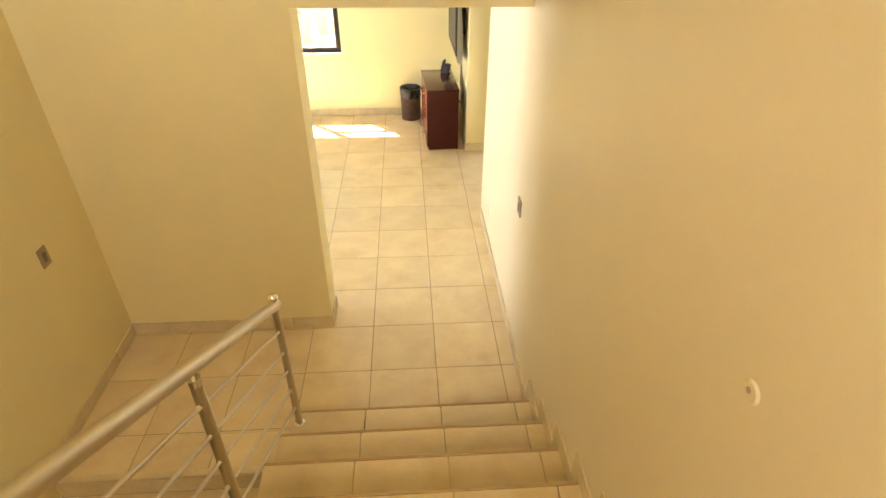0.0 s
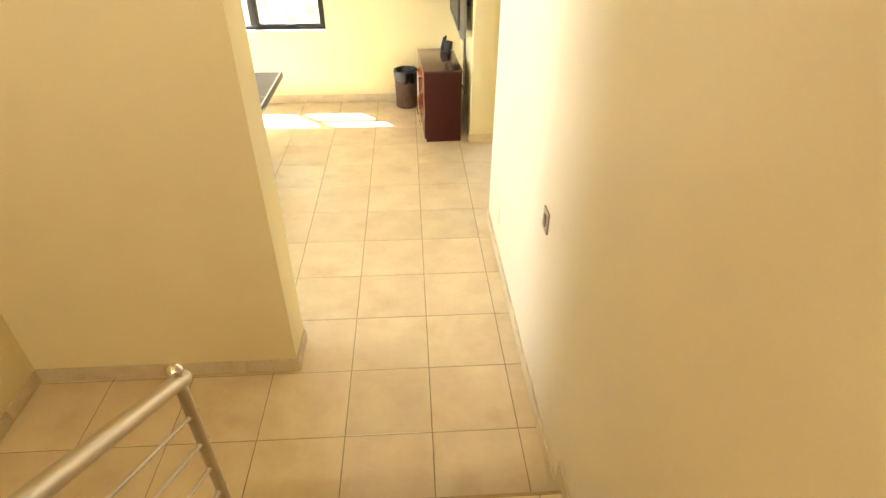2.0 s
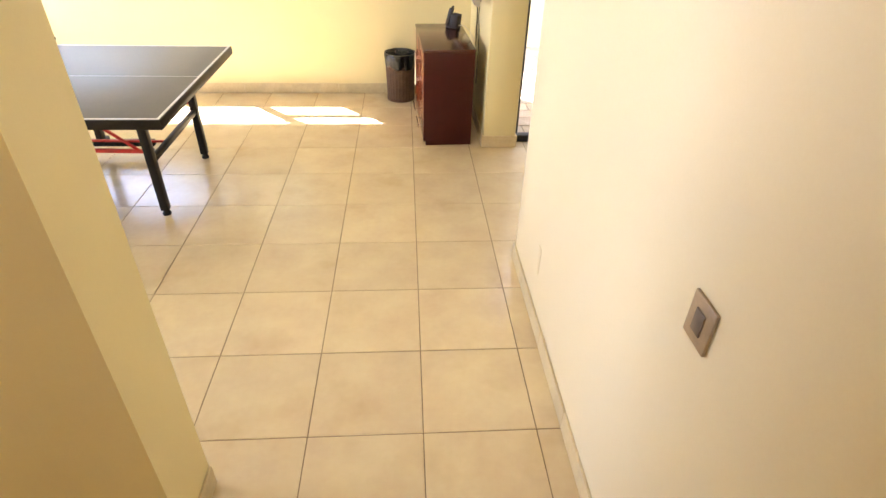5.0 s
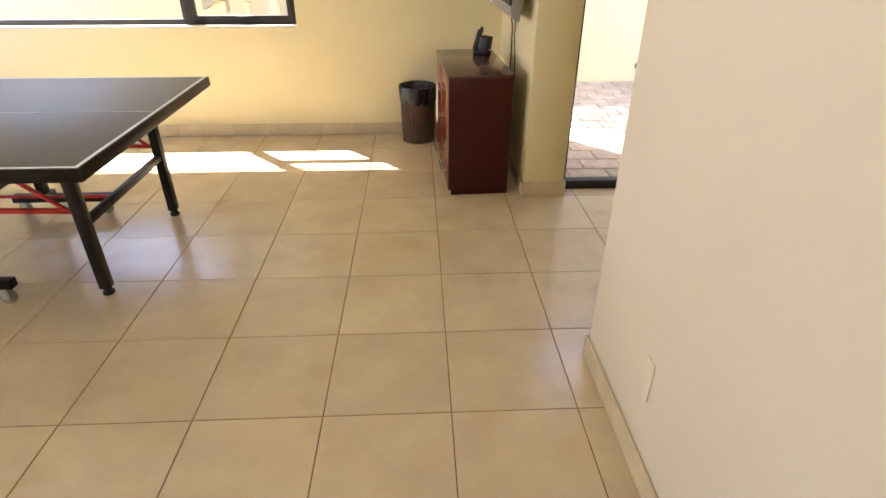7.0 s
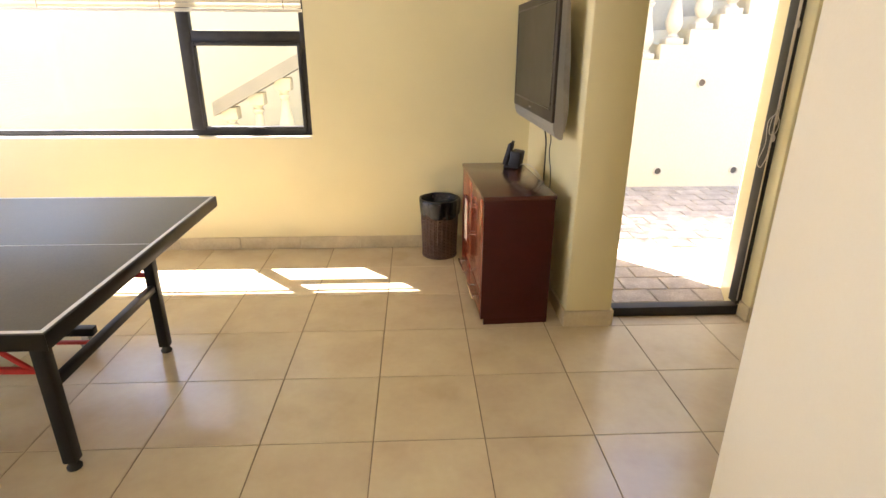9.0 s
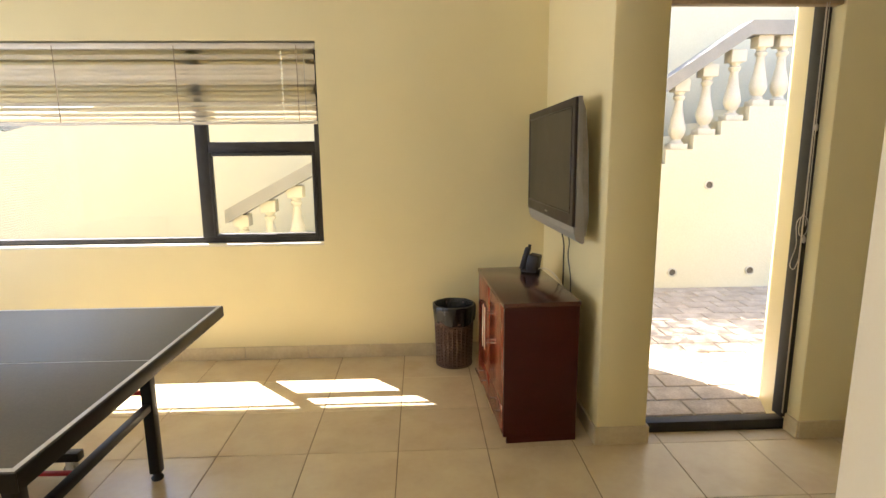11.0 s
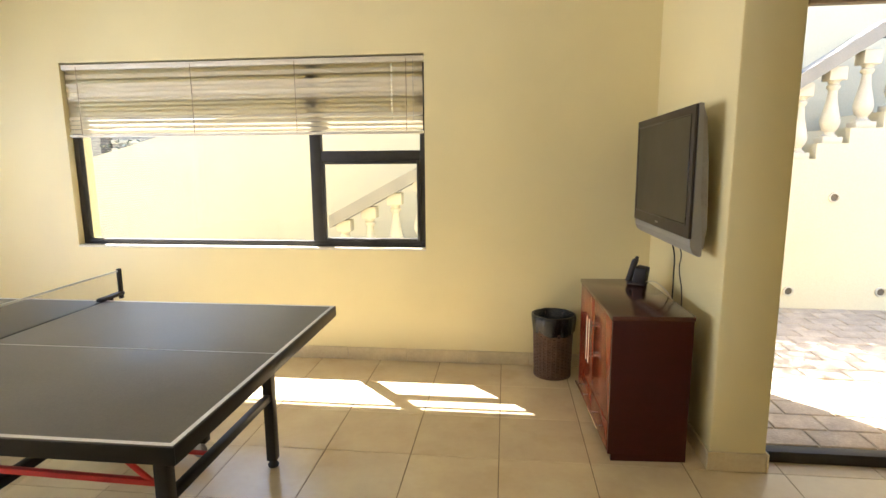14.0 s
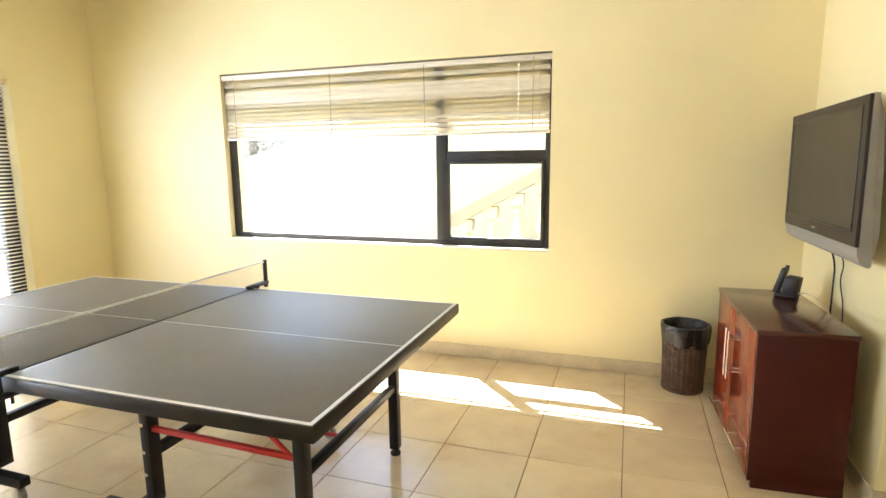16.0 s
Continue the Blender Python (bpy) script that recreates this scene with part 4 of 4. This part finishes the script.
# boundary wall behind, its top falling with the slope
bm = bmesh.new()
y0, y1 = 7.45, 7.65
pts = [(-30, GZ - 0.2), (14, GZ - 0.2), (14, 5.05), (-2.2, 5.05), (-4.4, 2.08), (-5.05, 1.905), (-8.0, 1.12), (-30, 1.12)]
front = [bm.verts.new((px, y0, pz)) for px, pz in pts]
back = [bm.verts.new((px, y1, pz)) for px, pz in pts]
bm.faces.new(front)
bm.faces.new(back[::-1])
for k in range(len(pts)):
    j = (k + 1) % len(pts)
    bm.faces.new((front[k], front[j], back[j], back[k]))
solid("boundary_wall", bm, OUTER, "cream plastered boundary wall with a sloping top", "wall", "structure", smooth=False)

fence = thing("fence", "grey concrete fence with a dark pier above the boundary wall", "fence", at=(0, 8.8, 0))
for k in range(6):
    bm = bmesh.new()
    fx = -12 + k * 1.25
    box(bm, fx, fx + 1.07, 0.04, 0.10, GZ, 2.0, bevel=0.01)
    part("panel", bm, RAIL_STONE, fence)
    bm = bmesh.new()
    box(bm, fx + 1.07, fx + 1.25, 0, 0.16, GZ, 2.1, bevel=0.01)
    part("pier", bm, FENCE, fence, "dark grey pier")
    for zz in (1.55, 1.68, 1.81):
        bm = bmesh.new()
        box(bm, fx, fx + 0.5, 0.01, 0.04, zz, zz + 0.05, bevel=0.004)
        part("rail", bm, STONE, fence, "pale horizontal rail")
shrub = thing("shrub", "straggly dark shrub behind the boundary wall", "shrub", at=(-6.6, 8.3, GZ))
bm = bmesh.new()
rnd = random.Random(11)
for k in range(7):
    a = rnd.uniform(0, 6.28)
    rod(bm, (0.05 * math.cos(a), 0.05 * math.sin(a), 0), (0.9 * math.cos(a), 0.2 * math.sin(a), rnd.uniform(1.4, 2.0)), 0.02, 6, 0.006)
part("stems", bm, FENCE, shrub)
verts, faces = [], []
for k in range(420):
    a, zz, rr = rnd.uniform(0, 6.28), rnd.uniform(0.9, 2.0), rnd.random() ** 0.5
    c = Vector((1.3 * rr * math.cos(a), 0.3 * rr * math.sin(a), zz + 0.2 * math.sin(5 * a)))
    u = Vector((rnd.gauss(0, 1), rnd.gauss(0, 1), rnd.gauss(0, 1))).normalized()
    v = u.orthogonal().normalized()
    n0 = len(verts)
    verts.extend((c - u * 0.035, c + v * 0.014, c + u * 0.035, c - v * 0.014))
    faces.append((n0, n0 + 1, n0 + 2, n0 + 3))
data = bpy.data.meshes.new("leaves")
data.from_pydata(verts, [], faces)
data.materials.append(HEDGE)
ob = new("leaves", data)
ob.parent = shrub
tagged(ob, "small dark leaves", kind="stuff")

tree = thing("tree", "leafy tree behind the boundary wall shading the paving", "tree", at=(-0.4, 8.4, GZ))
bm = bmesh.new()
rod(bm, (0, 0, 0), (0.1, -0.1, 3.2), 0.12, 12, 0.08)
rod(bm, (0.1, -0.1, 3.2), (0.2, -0.5, 5.6), 0.08, 10, 0.035)
for k in range(9):
    a = rnd.uniform(0, 6.28)
    rod(bm, (0.15, -0.4, 4.2 + 0.15 * k), (0.2 + 1.5 * math.cos(a), -0.9 + 0.5 * math.sin(a), 5.5 + rnd.uniform(0, 1.0)), 0.025, 6, 0.006)
part("trunk", bm, FENCE, tree)
verts, faces = [], []
for k in range(3200):
    a, rr = rnd.uniform(0, 6.28), rnd.random() ** 0.5
    clump = 0.25 * math.sin(3 * a) + 0.15 * math.sin(7 * a + 1)
    c = Vector((0.25 + (1.9 + clump) * rr * math.cos(a), -0.97 + (0.50 + clump * 0.3) * rr * math.sin(a), 5.75 + rnd.gauss(0, 0.22)))
    u = Vector((rnd.gauss(0, 1), rnd.gauss(0, 1), rnd.gauss(0, 0.6))).normalized()
    v = u.orthogonal().normalized()
    n0 = len(verts)
    verts.extend((c - u * 0.05, c + v * 0.022, c + u * 0.05, c - v * 0.022))
    faces.append((n0, n0 + 1, n0 + 2, n0 + 3))
data = bpy.data.meshes.new("crown")
data.from_pydata(verts, [], faces)
data.materials.append(HEDGE)
ob = new("crown", data)
ob.parent = tree
tagged(ob, "open crown of small leaves", kind="stuff")

# ---- floor tiles ----
cache = {}


def tile_mesh(w, d, h, mat, bevel=0.0022, name="tile"):
    key = (round(w, 3), round(d, 3), round(h, 3), mat.name)
    if key not in cache:
        bm = bmesh.new()
        a = [(-w / 2, -d / 2), (w / 2, -d / 2), (w / 2, d / 2), (-w / 2, d / 2)]
        base = [bm.verts.new((x, y, -h)) for x, y in a]
        mid = [bm.verts.new((x, y, -bevel)) for x, y in a]
        top = [bm.verts.new((x - math.copysign(bevel, x), y - math.copysign(bevel, y), 0)) for x, y in a]
        for low, high in ((base, mid), (mid, top)):
            for k in range(4):
                bm.faces.new((low[k], low[(k + 1) % 4], high[(k + 1) % 4], high[k]))
        bm.faces.new(top)
        cache[key] = mesh_of(name, bm, mat)
    return cache[key]


def lay(parent, x0, x1, y0, y1, z, mat=TILE, gap=0.003, pitch=T):
    """Tiles of the common grid, cut at the edges of a rectangle."""
    for i in range(math.floor(x0 / pitch), math.ceil(x1 / pitch)):
        for j in range(math.floor(y0 / pitch), math.ceil(y1 / pitch)):
            a, b = max(x0, i * pitch + gap / 2), min(x1, (i + 1) * pitch - gap / 2)
            c, d = max(y0, j * pitch + gap / 2), min(y1, (j + 1) * pitch - gap / 2)
            if b - a < 0.012 or d - c < 0.012:
                continue
            ob = new("tile", tile_mesh(b - a, d - c, 0.003, mat))
            ob.parent = parent
            ob.matrix_basis = pose((a + b) / 2, (c + d) / 2, z)


# the walls stand on the tiles, so whole tiles run on under them
lay(floor, XL, XR, Y1, 0, 0)
lay(floor, XW, XL, YQ, 0, 0)
lay(floor, XW, XR, 0, 2 * T, 0)
lay(floor, XW, 2 * T, 2 * T, 3 * T, 0)
lay(floor, 2 * T, 3.2, YS, 3 * T, 0)
lay(floor, XW, 3.2, 3 * T, 6 * T, 0)
lay(floor, XW, XR, 6 * T, YN, 0)
lay(floor, XR, 3.2, 6 * T, YD + 0.1, 0)
lay(floor, XL, XS - 0.03, Y1 - 0.262, Y1, 0)
for i in range(1, STEPS):
    y1 = Y1 - GO * (i - 1)
    for k in range(-3, 2):
        a, b = max(XS + 0.01, k * T + 0.0018), min(XR, (k + 1) * T - 0.0018)
        if b - a > 0.02:
            ob = new("tile", tile_mesh(b - a, GO - 0.006, 0.012, TILE))
            ob.parent = stairs
            ob.matrix_basis = pose((a + b) / 2, y1 - GO / 2 - 0.001, RISE * i)

# ---- courtyard pavers ----
paving = setting("pavement", [(DX0, 6.2, YD + 0.17, YO, GZ - 0.02, GZ - 0.010)], SAND, "brown concrete pavers with sandy joints", "paving")
PW, PD = 0.30, 0.20
row = 0
y = YD + 0.19
rnd = random.Random(7)
while y < YO - 0.02:
    x = DX0 + 0.02 - (PW / 2 if row % 2 else 0)
    while x < 6.0:
        a, b, c, d = max(DX0 + 0.01, x), x + PW - 0.012, y, min(YO - 0.006, y + PD - 0.012)
        if b - a > 0.05 and d - c > 0.03:
            ob = new("paver", tile_mesh(b - a, d - c, 0.012, PAVER, 0.005, "paver"))
            ob.parent = paving
            ob.matrix_basis = pose((a + b) / 2, (c + d) / 2, GZ + rnd.uniform(-0.002, 0.002), rnd.uniform(-0.4, 0.4), rnd.uniform(-0.4, 0.4), rnd.uniform(-0.5, 0.5))
        x += PW
    y += PD
    row += 1
